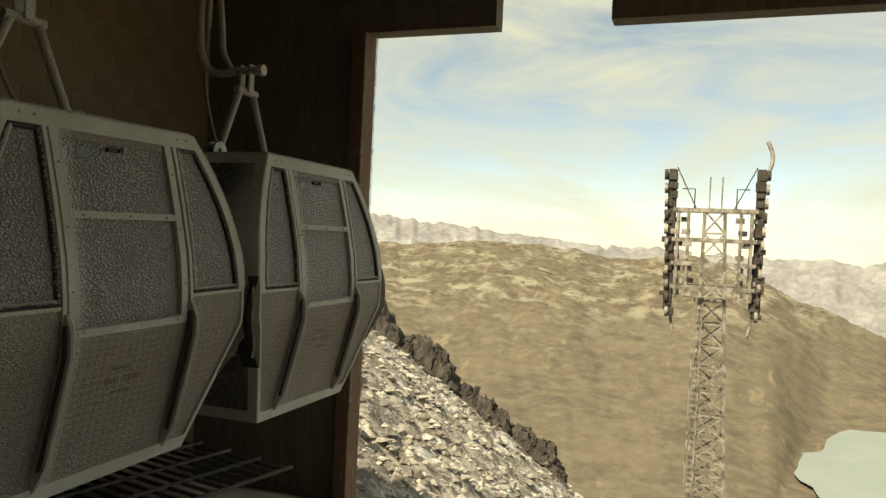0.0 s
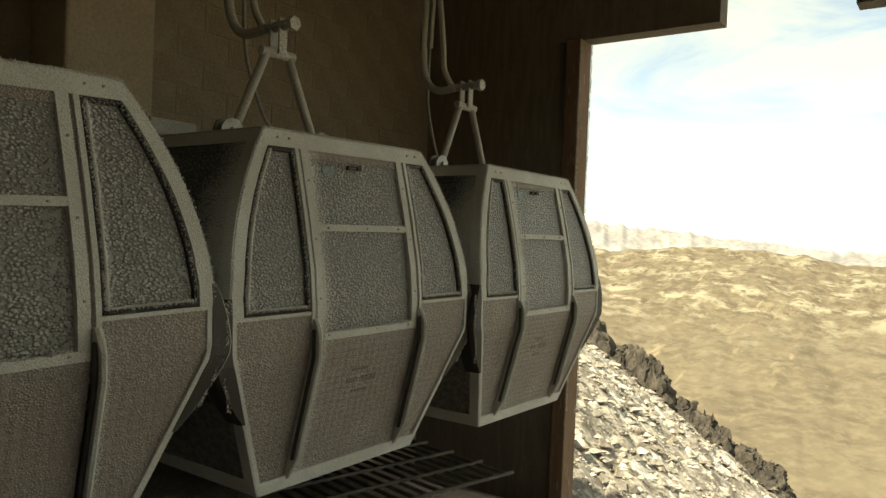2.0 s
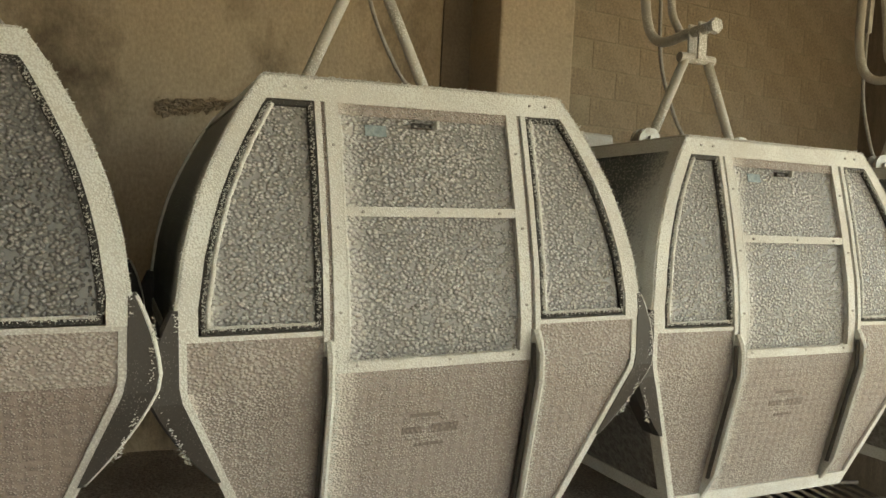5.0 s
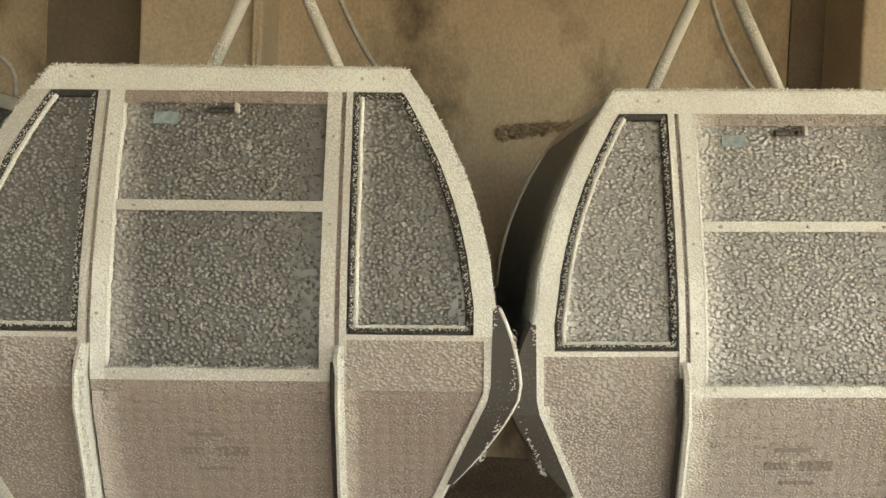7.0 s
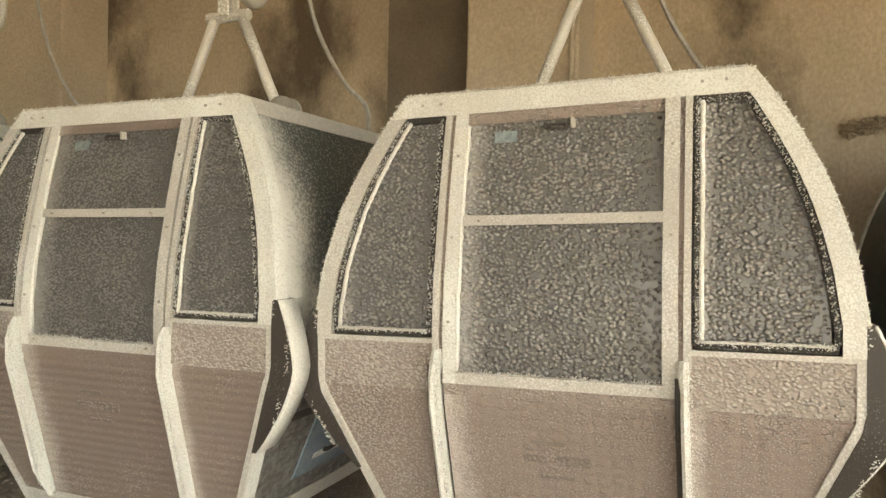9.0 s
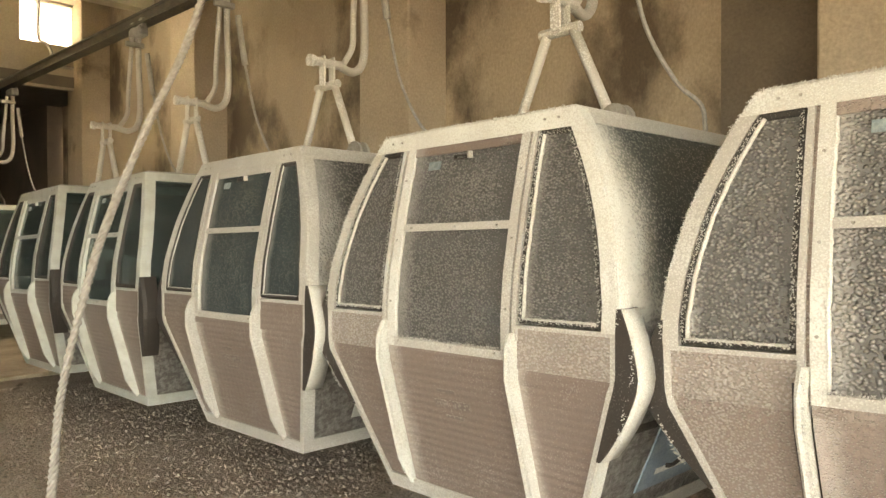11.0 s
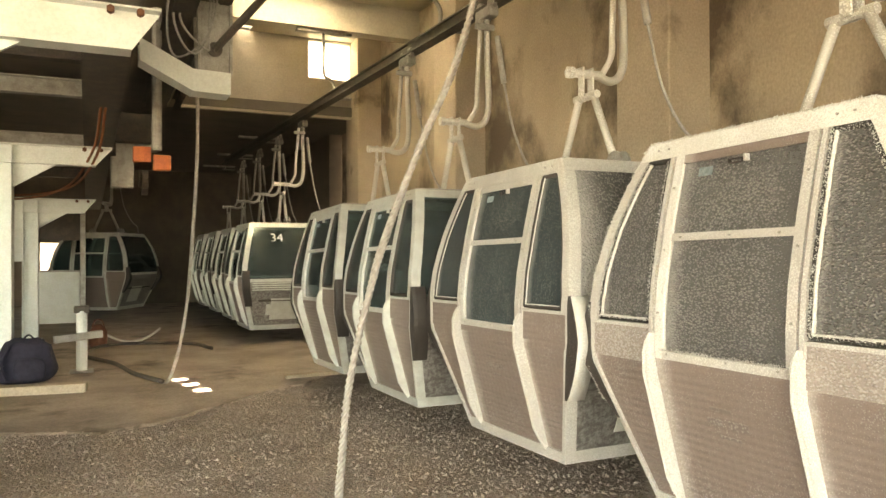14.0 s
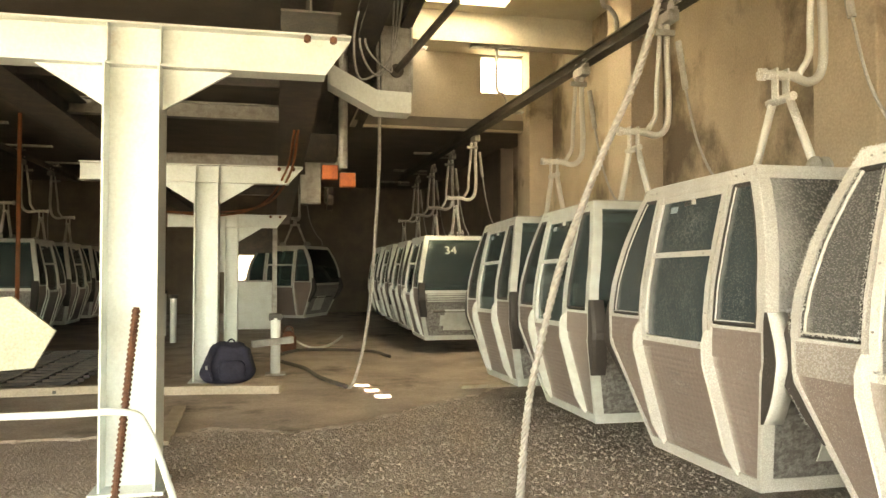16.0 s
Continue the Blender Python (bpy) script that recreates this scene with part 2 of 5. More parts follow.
M_GLASS = clear_glass("tinted_pane", (0.42, 0.55, 0.55))
M_END_RIME = frosted("rimed_end_pane", (0.070, 0.090, 0.092), (0.50, 0.495, 0.47), 70, 0.33, 0.4, 0.7, patch=0.10, front=0.5)
M_END_THIN = frosted("thinly_rimed_end_pane", (0.085, 0.09, 0.09), (0.32, 0.31, 0.30), 60, 0.42, 0.4, 0.7, patch=0.10, front=0.2)
M_STICKER = material("pale_sticker", (0.20, 0.27, 0.30), 0.5, 0, (0.30, 0.36, 0.37), 30)
M_SMUDGE = frosted("worn_lettering", (0.190, 0.155, 0.140), (0.29, 0.25, 0.228), 60, 0.40, 0.6, 0.5, patch=0.2)
M_CHECKER = material("chequer_plate", (0.36, 0.35, 0.33), 0.42, 0.5, (0.22, 0.20, 0.19), 26, (0.42, 0.58), 60, 0.3, 0.5, 34)
M_STEEL = material("galvanised_steel", (0.46, 0.45, 0.42), 0.5, 0.45, (0.33, 0.31, 0.28), 8, (0.4, 0.65), 70, 0.2, 0.15, 60, (0.62, 0.62, 0.60), 5, (0.6, 0.75))
M_HANGER = frosted("rimed_tube", (0.50, 0.48, 0.44), (0.78, 0.78, 0.76), 90, 0.30, 0.55, 0.4, patch=0.3)
M_DARK = material("dark_steel", (0.095, 0.085, 0.075), 0.6, 0.2, (0.15, 0.12, 0.095), 5, (0.45, 0.7), 50, 0.3, 0.2, 40)
M_CABLE = material("hose", (0.30, 0.29, 0.27), 0.6, 0.0, (0.40, 0.39, 0.37), 14)
M_WHITE = material("white_painted_steel", (0.76, 0.80, 0.77), 0.42, 0.0, (0.68, 0.71, 0.66), 3, (0.45, 0.75), 40, 0.1, 0.06, 30, (0.50, 0.42, 0.33), 2.6, (0.66, 0.78))
M_CONCRETE = material("stained_concrete", (0.38, 0.31, 0.235), 0.85, 0, (0.48, 0.395, 0.295), 1.1, (0.35, 0.65), 45, 0.22, 0.25, 24, (0.115, 0.088, 0.064), 0.75, (0.49, 0.63), (1, 1, 0.7), detail=8)
M_PILLAR = material("cast_concrete_pillar", (0.44, 0.365, 0.28), 0.85, 0, (0.52, 0.435, 0.335), 1.6, (0.35, 0.7), 40, 0.2, 0.25, 24, (0.20, 0.16, 0.12), 1.1, (0.6, 0.72))
M_BLOCK = material("concrete_block", (0.37, 0.30, 0.225), 0.9, 0, (0.31, 0.25, 0.185), 2.5, (0.4, 0.65), 60, 0.3, 0.4, 45)
M_JOINT = material("mortar", (0.38, 0.32, 0.24), 0.9, 0, None, 3)
# concrete with shade put into its dark tone
M_SHADE_WALL = material("shade_dark_concrete", (0.145, 0.12, 0.095), 0.7, 0, (0.21, 0.172, 0.135), 1.4, (0.4, 0.7), 40, 0.2, 0.25, 20)
M_CEIL = material("ceiling_concrete", (0.56, 0.51, 0.42), 0.85, 0, (0.46, 0.41, 0.33), 1.0, (0.4, 0.65), 30, 0.12, 0.15, 12)
M_BOUNCE = material("pale_wall", (0.58, 0.53, 0.45), 0.85, 0, (0.48, 0.43, 0.35), 1.0, (0.4, 0.65), 30, 0.12, 0.15, 12)
M_DARKCEIL = material("dark_sheet_ceiling", (0.15, 0.132, 0.112), 0.75, 0, (0.20, 0.175, 0.145), 1.5)
M_TIMBER = material("weathered_timber", (0.28, 0.235, 0.19), 0.8, 0, (0.20, 0.165, 0.13), 3, (0.35, 0.65), 40, 0.3, 0.3, 40, None, 1, (0, 1), (6, 6, 0.7))
M_POST = material("reddish_timber_post", (0.30, 0.19, 0.12), 0.8, 0, (0.22, 0.13, 0.085), 3, (0.35, 0.65), 40, 0.3, 0.3, 40, (0.55, 0.52, 0.48), 6, (0.58, 0.7), (6, 6, 0.7))
M_GRAVEL = material("gravel_floor", (0.50, 0.405, 0.335), 0.9, 0, (0.35, 0.28, 0.232), 2.0, (0.35, 0.65), 55, 0.55, 0.9, 30, (0.52, 0.45, 0.38), 14, (0.55, 0.72))
M_SCREED = material("worn_concrete_floor", (0.46, 0.38, 0.315), 0.75, 0, (0.32, 0.26, 0.213), 1.2, (0.4, 0.62), 35, 0.25, 0.3, 25, (0.14, 0.115, 0.09), 0.8, (0.56, 0.68))
M_STONE = material("gravel_stones", (0.38, 0.32, 0.27), 0.85, 0, (0.30, 0.25, 0.21), 20, (0.4, 0.6), 60, 0.2, 0.2, 60, island=0.35)
M_ROPE = material("steel_rope", (0.50, 0.47, 0.43), 0.6, 0.1, (0.30, 0.27, 0.24), 30)
M_ORANGE = material("orange_paint", (0.62, 0.16, 0.05), 0.5, 0, (0.45, 0.11, 0.04), 8)
M_ORANGE_CABLE = material("orange_cable", (0.34, 0.115, 0.045), 0.6, 0, (0.22, 0.085, 0.04), 12)
M_YELLOW = material("pale_yellow_sign", (0.46, 0.45, 0.35), 0.5, 0, (0.40, 0.39, 0.30), 3)
M_BAG = material("navy_cloth", (0.022, 0.022, 0.040), 0.8, 0, (0.035, 0.033, 0.055), 10, (0.4, 0.6), 180, 0.3, 0.3, 200)
M_BLUE = material("pale_blue_plate", (0.20, 0.27, 0.34), 0.5, 0, (0.27, 0.33, 0.38), 9)
M_RUST = material("rusty_steel", (0.20, 0.09, 0.05), 0.75, 0.1, (0.13, 0.055, 0.035), 18)
M_WOOD = material("pale_plank", (0.42, 0.35, 0.26), 0.75, 0, (0.33, 0.27, 0.2), 5, (0.4, 0.6), 50, 0.2, 0.2, 50)
M_LETTER = material("white_lettering", (0.75, 0.75, 0.72), 0.6)
def slope_material():
    """Brown grass with pale meadows and rock mottling high up, and faint gullies down the fall line."""
    m = bpy.data.materials.new("alpine_slope")
    m.use_nodes = True
    n, l = m.node_tree.nodes, m.node_tree.links
    p = n["Principled BSDF"]
    p.inputs["Roughness"].default_value = 0.95
    p.inputs["Specular IOR Level"].default_value = 0.1
    co = n.new("ShaderNodeTexCoord")

    def nz(scale, lo, hi, detail=10, stretch=(1, 1, 1)):
        mp, t, r = n.new("ShaderNodeMapping"), n.new("ShaderNodeTexNoise"), n.new("ShaderNodeMapRange")
        mp.inputs["Scale"].default_value = stretch
        t.inputs["Scale"].default_value, t.inputs["Detail"].default_value, t.inputs["Roughness"].default_value = scale, detail, 0.68
        r.inputs[1].default_value, r.inputs[2].default_value = lo, hi
        l.new(co.outputs["Object"], mp.inputs[0])
        l.new(mp.outputs[0], t.inputs["Vector"])
        l.new(t.outputs["Fac"], r.inputs[0])
        return r.outputs[0]

    def mix(fac, a, c):
        x = n.new("ShaderNodeMix")
        x.data_type = "RGBA"
        for k, v in ((0, fac), (6, a), (7, c)):
            if isinstance(v, tuple):
                x.inputs[k].default_value = (*v, 1)
            else:
                l.new(v, x.inputs[k])
        return x.outputs[2]

    def times(a, c):
        x = n.new("ShaderNodeMath")
        x.operation = "MULTIPLY"
        l.new(a, x.inputs[0])
        l.new(c, x.inputs[1])
        return x.outputs[0]

    sep, high = n.new("ShaderNodeSeparateXYZ"), n.new("ShaderNodeMapRange")
    l.new(co.outputs["Object"], sep.inputs[0])
    high.inputs[1].default_value, high.inputs[2].default_value = -300, -190
    l.new(sep.outputs[2], high.inputs[0])
    col = mix(nz(0.004, 0.35, 0.65), (0.158, 0.134, 0.098), (0.118, 0.099, 0.073))
    col = mix(nz(0.03, 0.45, 0.62, 12), col, (0.178, 0.153, 0.110))
    col = mix(nz(0.012, 0.52, 0.66, 12), col, (0.105, 0.089, 0.066))
    col = mix(times(nz(0.010, 0.50, 0.60, 12, (1, 1, 1.6)), high.outputs[0]), col, (0.275, 0.258, 0.195))
    col = mix(times(nz(0.022, 0.52, 0.60, 12), high.outputs[0]), col, (0.105, 0.085, 0.062))
    col = mix(nz(0.016, 0.60, 0.68, 8, (1, 0.25, 0.25)), col, (0.24, 0.205, 0.14))
    l.new(col, p.inputs["Base Color"])
    return m


M_MEADOW = slope_material()
# far rock in pale greys that carry the haze of distance
M_FAR_HAZE = material("hazed_rock", (0.24, 0.235, 0.24), 0.95, 0, (0.33, 0.325, 0.325), 0.004, (0.42, 0.6), 0.03, 0.3, 0, 1)
M_SCREE = material("pale_scree", (0.46, 0.43, 0.38), 0.95, 0, (0.17, 0.15, 0.125), 2.2, (0.40, 0.58), 9, 0.6, 1.0, 7, (0.66, 0.65, 0.62), 0.8, (0.55, 0.63))
M_CRAG = material("dark_crag", (0.055, 0.047, 0.04), 0.9, 0, (0.10, 0.088, 0.072), 1.5, (0.4, 0.65), 12, 0.4, 0.8, 8)
M_ROCK = material("scree_stone", (0.48, 0.45, 0.40), 0.9, 0, (0.20, 0.175, 0.15), 5, (0.4, 0.6), 30, 0.3, 0.4, 20, island=0.5)
M_WATER = material("lake_water", (0.30, 0.34, 0.30), 0.25, 0, (0.27, 0.31, 0.28), 0.01, bump=0)
M_PYLON = material("pylon_steel", (0.42, 0.385, 0.33), 0.6, 0.1, (0.17, 0.15, 0.125), 2.5, (0.42, 0.58))


# ---- mesh helpers ----
def mesh_of(name, bm, mat, smooth=False):
    me = bpy.data.meshes.new(name)
    bmesh.ops.recalc_face_normals(bm, faces=bm.faces[:])
    bm.to_mesh(me)
    bm.free()
    if smooth:
        me.polygons.foreach_set("use_smooth", [True] * len(me.polygons))
    me.materials.append(mat)
    return me


def part(name, bm, mat, parent, label="", smooth=False):
    ob = new(name, mesh_of(name, bm, mat, smooth))
    ob.parent = parent
    if label:
        tagged(ob, label)
    return ob


def thing(name, at=(0, 0, 0), label="", category="", group="", turn=0.0, kind=""):
    ob = new(name)
    ob.empty_display_size = 0.1
    ob.matrix_world = pose(*at, 0, 0, turn)
    return tagged(ob, label, category, group, kind)


def solid(name, bm, mat, label="", category="", group="", kind="", smooth=False):
    return tagged(new(name, mesh_of(name, bm, mat, smooth)), label, category, group, kind)


def box(bm, c, s, bevel=0.0, turn=None):
    r = bmesh.ops.create_cube(bm, size=1.0)
    vs = r["verts"]
    m = Matrix.Translation(c) @ (turn.to_4x4() if turn else Matrix.Identity(4)) @ Matrix.Diagonal((*s, 1))
    bmesh.ops.transform(bm, matrix=m, verts=vs)
    if bevel:
        es = list({e for v in vs for e in v.link_edges})
        bmesh.ops.bevel(bm, geom=es, offset=bevel, segments=2, affect="EDGES", profile=0.5)
    return bm


def tube(bm, pts, r, n=8, caps=True, radii=None):
    pts = [Vector(p) for p in pts]
    rings, up = [], None
    for i, p in enumerate(pts):
        d = (pts[min(i + 1, len(pts) - 1)] - pts[max(i - 1, 0)]).normalized()
        if up is None:
            up = d.orthogonal().normalized()
        up = (up - d * up.dot(d)).normalized()
        side = d.cross(up)
        rr = radii[i] if radii else r
        rings.append([bm.verts.new(p + rr * (math.cos(a) * up + math.sin(a) * side)) for a in (2 * math.pi * k / n for k in range(n))])
    for a, b in zip(rings, rings[1:]):
        for k in range(n):
            bm.faces.new((a[k], a[(k + 1) % n], b[(k + 1) % n], b[k]))
    if caps:
        bm.faces.new(rings[0][::-1])
        bm.faces.new(rings[-1])
    return bm


def arc(pts, steps=6):
    """Catmull-Rom through points."""
    ps = [Vector(p) for p in pts]
    ps = [2 * ps[0] - ps[1]] + ps + [2 * ps[-1] - ps[-2]]
    out = []
    for i in range(1, len(ps) - 2):
        a, b, c, d = ps[i - 1:i + 3]
        for k in range(steps):
            t = k / steps
            out.append(0.5 * ((2 * b) + (c - a) * t + (2 * a - 5 * b + 4 * c - d) * t * t + (3 * b - a - 3 * c + d) * t ** 3))
    out.append(ps[-2])
    return out


def grid_solid(bm, rows, depth):
    """rows: lists of points of the outer face; depth: vector by which the inner face lies behind."""
    dv = Vector(depth)
    n, m = len(rows), len(rows[0])
    f = [[bm.verts.new(p) for p in r] for r in rows]
    b = [[bm.verts.new(Vector(p) + dv) for p in r] for r in rows]
    for i in range(n - 1):
        for j in range(m - 1):
            bm.faces.new((f[i][j], f[i][j + 1], f[i + 1][j + 1], f[i + 1][j]))
            bm.faces.new((b[i][j], b[i + 1][j], b[i + 1][j + 1], b[i][j + 1]))
    for i in range(n - 1):
        bm.faces.new((f[i][0], f[i + 1][0], b[i + 1][0], b[i][0]))
        bm.faces.new((f[i][-1], b[i][-1], b[i + 1][-1], f[i + 1][-1]))
    for j in range(m - 1):
        bm.faces.new((f[0][j], b[0][j], b[0][j + 1], f[0][j + 1]))
        bm.faces.new((f[-1][j], f[-1][j + 1], b[-1][j + 1], b[-1][j]))
    return bm


def lerp_table(table, z):
    for (z0, v0), (z1, v1) in zip(table, table[1:]):
        if z <= z1:
            k = (z - z0) / (z1 - z0)
            return v0 + (v1 - v0) * max(0.0, min(1.0, k))
    return table[-1][1]


# ---- gondola cabin ----
HALF_W = [(0.27, 0.64), (1.07, 0.985), (1.37, 0.988), (1.55, 0.963), (1.66, 0.938), (1.77, 0.906), (1.88, 0.864), (1.99, 0.812), (2.12, 0.742), (2.24, 0.662)]
HALF_D = [(0.27, 0.74), (1.03, 0.94), (1.30, 0.94), (1.50, 0.92), (1.80, 0.86), (2.05, 0.80), (2.24, 0.75)]
BASE = 0.27


def half_w(z):
    return lerp_table(HALF_W, z)


def half_d(z):
    return lerp_table(HALF_D, z)


def levels(z0, z1, step=0.1):
    marks = [z for z, _ in HALF_W + HALF_D if z0 < z < z1]
    n = max(1, int(round((z1 - z0) / step)))
    zs = sorted(set([z0, z1] + marks + [z0 + (z1 - z0) * k / n for k in range(1, n)]))
    out = [zs[0]]
    for z in zs[1:]:
        if z - out[-1] > 0.012 or z == z1:
            out.append(z)
    return out


def face_slab(z0, z1, left, right, off, thick, side=1, cols=1):
    """A piece of the cabin's long face between two curves; side -1: the back."""
    bm = bmesh.new()
    rows = []
    for z in levels(z0, z1):
        a, b = left(z), right(z)
        rows.append([(side * (half_d(z) + off), a + (b - a) * k / cols, z - BASE) for k in range(cols + 1)])
    return grid_solid(bm, rows, (-side * thick, 0, 0))


def end_slab(z0, z1, left, right, off, thick, side=1, cols=1):
    """A piece of the cabin's end wall; side -1: the far end."""
    bm = bmesh.new()
    rows = []
    for z in levels(z0, z1):
        a, b = left(z), right(z)
        rows.append([(a + (b - a) * k / cols, side * (half_w(z) + off), z - BASE) for k in range(cols + 1)])
    return grid_solid(bm, rows, (0, -side * thick, 0))


def merge(*bms):
    out = bmesh.new()
    for b in bms:
        me = bpy.data.meshes.new("tmp")
        b.to_mesh(me)
        b.free()
        out.from_mesh(me)
        bpy.data.meshes.remove(me)
    return out


def spikes(rng, lines, count, size):
    """Needles of hoar frost standing along edges."""
    bm = bmesh.new()
    for a, b, out in lines:
        a, b, out = Vector(a), Vector(b), Vector(out).normalized()
        k = max(3, int(count * (b - a).length))
        for _ in range(k):
            p = a.lerp(b, rng.random()) + Vector([rng.uniform(-0.008, 0.008) for _ in range(3)])
            d = (out + Vector([rng.uniform(-0.7, 0.7) for _ in range(3)])).normalized() * size * rng.uniform(0.4, 1.3)
            s = d.orthogonal().normalized() * size * 0.28
            t = d.cross(s).normalized() * size * 0.28
            v = [bm.verts.new(p + s), bm.verts.new(p - s * 0.5 + t * 0.87), bm.verts.new(p - s * 0.5 - t * 0.87), bm.verts.new(p + d)]
            for f in ((0, 1, 3), (1, 2, 3), (2, 0, 3)):
                bm.faces.new([v[i] for i in f])
    return bm


def gondola(at, turn, frost, label, own_pane=None, own_panel=None):
    rng = random.Random(7)
    pane = own_pane or {2: M_RIME_PANE, 1: M_THIN_PANE, 0: M_GLASS}[frost]
    panel = own_panel or (M_RIME_PANEL if frost == 2 else M_PANEL)
    alu = M_RIME_ALU if frost else M_ALU
    gasket = M_GASKET if frost == 2 else M_RUBBER
    g = thing("gondola_cabin", (at[0], at[1], BASE), label, "gondola cabin", "gondola cabins on the station rail", turn)
    c = lambda v: (lambda z: v)
    side = own_panel or (M_RIME_SIDE if frost == 2 else M_SIDE)
    trim = M_RIME_THICK if frost == 2 else alu
    if own_panel is M_LIT_HEAVY_PANEL:
        alu = M_RIME_THICK
    for s in (1, -1):
        # long faces: door in the middle, a fixed light on either side
        part("top_rail", face_slab(2.150, 2.24, lambda z: -half_w(z), half_w, 0.014, 0.05, s), trim, g)
        for e in (1, -1):
            lo, hi = (lambda z: half_w(z) - 0.070), half_w
            if e < 0:
                lo, hi = (lambda z: -half_w(z)), (lambda z: -half_w(z) + 0.070)
            part("corner_post", face_slab(1.27, 2.150, lo, hi, 0.014, 0.06, s), trim if e > 0 else alu, g)
            wl_ = (lambda z: 0.492) if e > 0 else (lambda z: -half_w(z) + 0.100)
            wr_ = (lambda z: half_w(z) - 0.100) if e > 0 else (lambda z: -0.492)
            light = part("side_window", face_slab(1.30, 2.128, wl_, wr_, -0.010, 0.012, s, 2), pane, g, "rimed window pane" if frost else "tinted window pane")
            # rubber gasket in its groove, with a ridge of rime on the side that faces the mouth
            zz = levels(1.292, 2.138)
            inner = [(s * (half_d(z) - 0.004), e * 0.484, z - BASE) for z in zz]
            outer = [(s * (half_d(z) - 0.004), e * (half_w(z) - 0.084), z - BASE) for z in zz]
            loop = inner + outer[::-1] + [inner[0]]
            part("gasket", tube(bmesh.new(), loop, 0.016, 6), gasket, light, "dark rubber window gasket")
            if s > 0 and frost:
                r_ = 0.009 if frost == 2 else 0.005
                zz = levels(1.30, 2.13, 0.03)
                if e > 0:
                    line = [(half_d(z) + 0.003, 0.503 + rng.uniform(-0.002, 0.002), z - BASE) for z in zz]
                else:
                    line = [(half_d(z) + 0.003, -half_w(z) + 0.106 + rng.uniform(-0.002, 0.002), z - BASE) for z in zz]
                part("rime_ridge", tube(bmesh.new(), line, r_, 6), M_RIME_THICK, light, "ridge of white rime on the gasket", True)
                ends = sorted((e * 0.50, e * (half_w(1.3) - 0.10)))
                line = [(half_d(1.3) + 0.006, ends[0] + (ends[1] - ends[0]) * k / 20, 1.303 - BASE + rng.uniform(-0.002, 0.002)) for k in range(21)]
                part("rime_ridge", tube(bmesh.new(), line, r_ * 0.7, 6), M_RIME_THICK, light, "ridge of white rime on the gasket", True)
            pl_ = (lambda z: 0.46) if e > 0 else (lambda z: -half_w(z) + 0.03)
            pr_ = (lambda z: half_w(z) - 0.03) if e > 0 else (lambda z: -0.46)
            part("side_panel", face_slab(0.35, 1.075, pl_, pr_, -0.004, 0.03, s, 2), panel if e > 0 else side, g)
            part("belt_panel", face_slab(1.075, 1.255, pl_, pr_, 0.004, 0.03, s, 2), M_RIME_BELT if frost == 2 else side, g)
            part("window_ledge", face_slab(1.255, 1.274, pl_, pr_, 0.012, 0.03, s), alu, g)
            lo2, hi2 = ((lambda z: half_w(z) - 0.03), half_w) if e > 0 else ((lambda z: -half_w(z)), (lambda z: -half_w(z) + 0.03))
            part("edge_trim", face_slab(0.35, 1.27, lo2, hi2, 0.012, 0.045, s), alu, g)
            # thin fixed post, a groove, then the door's own frame
            p0, p1 = sorted((e * 0.446, e * 0.470))
            part("door_post", face_slab(1.20, 2.150, c(p0), c(p1), 0.018, 0.05, s), alu, g)
            p0, p1 = sorted((e * 0.428, e * 0.446))
            part("door_groove", face_slab(1.10, 2.150, c(p0), c(p1), 0.0, 0.02, s), side, g)
            # guard fin: a bowed blade with a flared head, and a dark strip for its shade
            fin = bmesh.new()
            rows = []
            for z in [0.33, 0.37, 0.42] + levels(0.48, 1.14) + [1.185, 1.215, 1.235]:
                k = min(1.0, (z - 0.31) / 0.16) * min(1.0, max(0.0, (1.245 - z) / 0.09)) ** 0.6
                f0, f1 = sorted((e * 0.468, e * (0.436 - 0.008 * (z > 1.15))))
                rows.append([(s * (half_d(z) + 0.012 + 0.056 * k), f0 + 0.004, z - BASE), (s * (half_d(z) + 0.020 + 0.056 * k), (f0 + f1) / 2, z - BASE), (s * (half_d(z) + 0.012 + 0.056 * k), f1 - 0.004, z - BASE)])
            grid_solid(fin, rows, (-s * 0.085, 0, 0))
            guard = part("door_guard", fin, trim, g, "raised light metal door guard")
            # black strip along the fin's -y side, standing in for its unlit flank
            zs = levels(0.45, 1.18)
            part("fin_shade", tube(bmesh.new(), [(s * (half_d(z) + 0.035), min(e * 0.468, e * 0.432) - 0.002, z - BASE) for z in zs], 0.011, 6), M_RUBBER, guard, "dark strip added for the shade beside the door guard")
        for e in (1, -1):
            a_, b_ = sorted((e * 0.376, e * 0.428))
            part("door_jamb", face_slab(1.108, 2.150, c(a_), c(b_), 0.014, 0.03, s), trim if e < 0 else alu, g)
        if s > 0:
            spots = [(e * 0.404, z) for e in (1, -1) for z in (1.34, 1.66, 1.98)] + [(y, 2.20) for y in (-0.58, -0.5, 0.5, 0.58)] + [(y, 1.135) for y in (-0.34, 0.05, 0.34)] + [(y, 1.722) for y in (-0.3, 0.02, 0.3)]
            for y, z in spots:
                part("bolt", tube(bmesh.new(), [(half_d(z) + 0.01, y, z - BASE), (half_d(z) + 0.022, y, z - BASE)], 0.006, 6), M_STEEL, g)
        door = part("door", face_slab(0.33, 1.065, c(-0.428), c(0.428), 0.000, 0.03, s, 3), panel, g, "taupe stamped sheet metal door leaf")
        part("door_belt", face_slab(1.065, 1.108, c(-0.428), c(0.428), 0.008, 0.03, s), side, door)
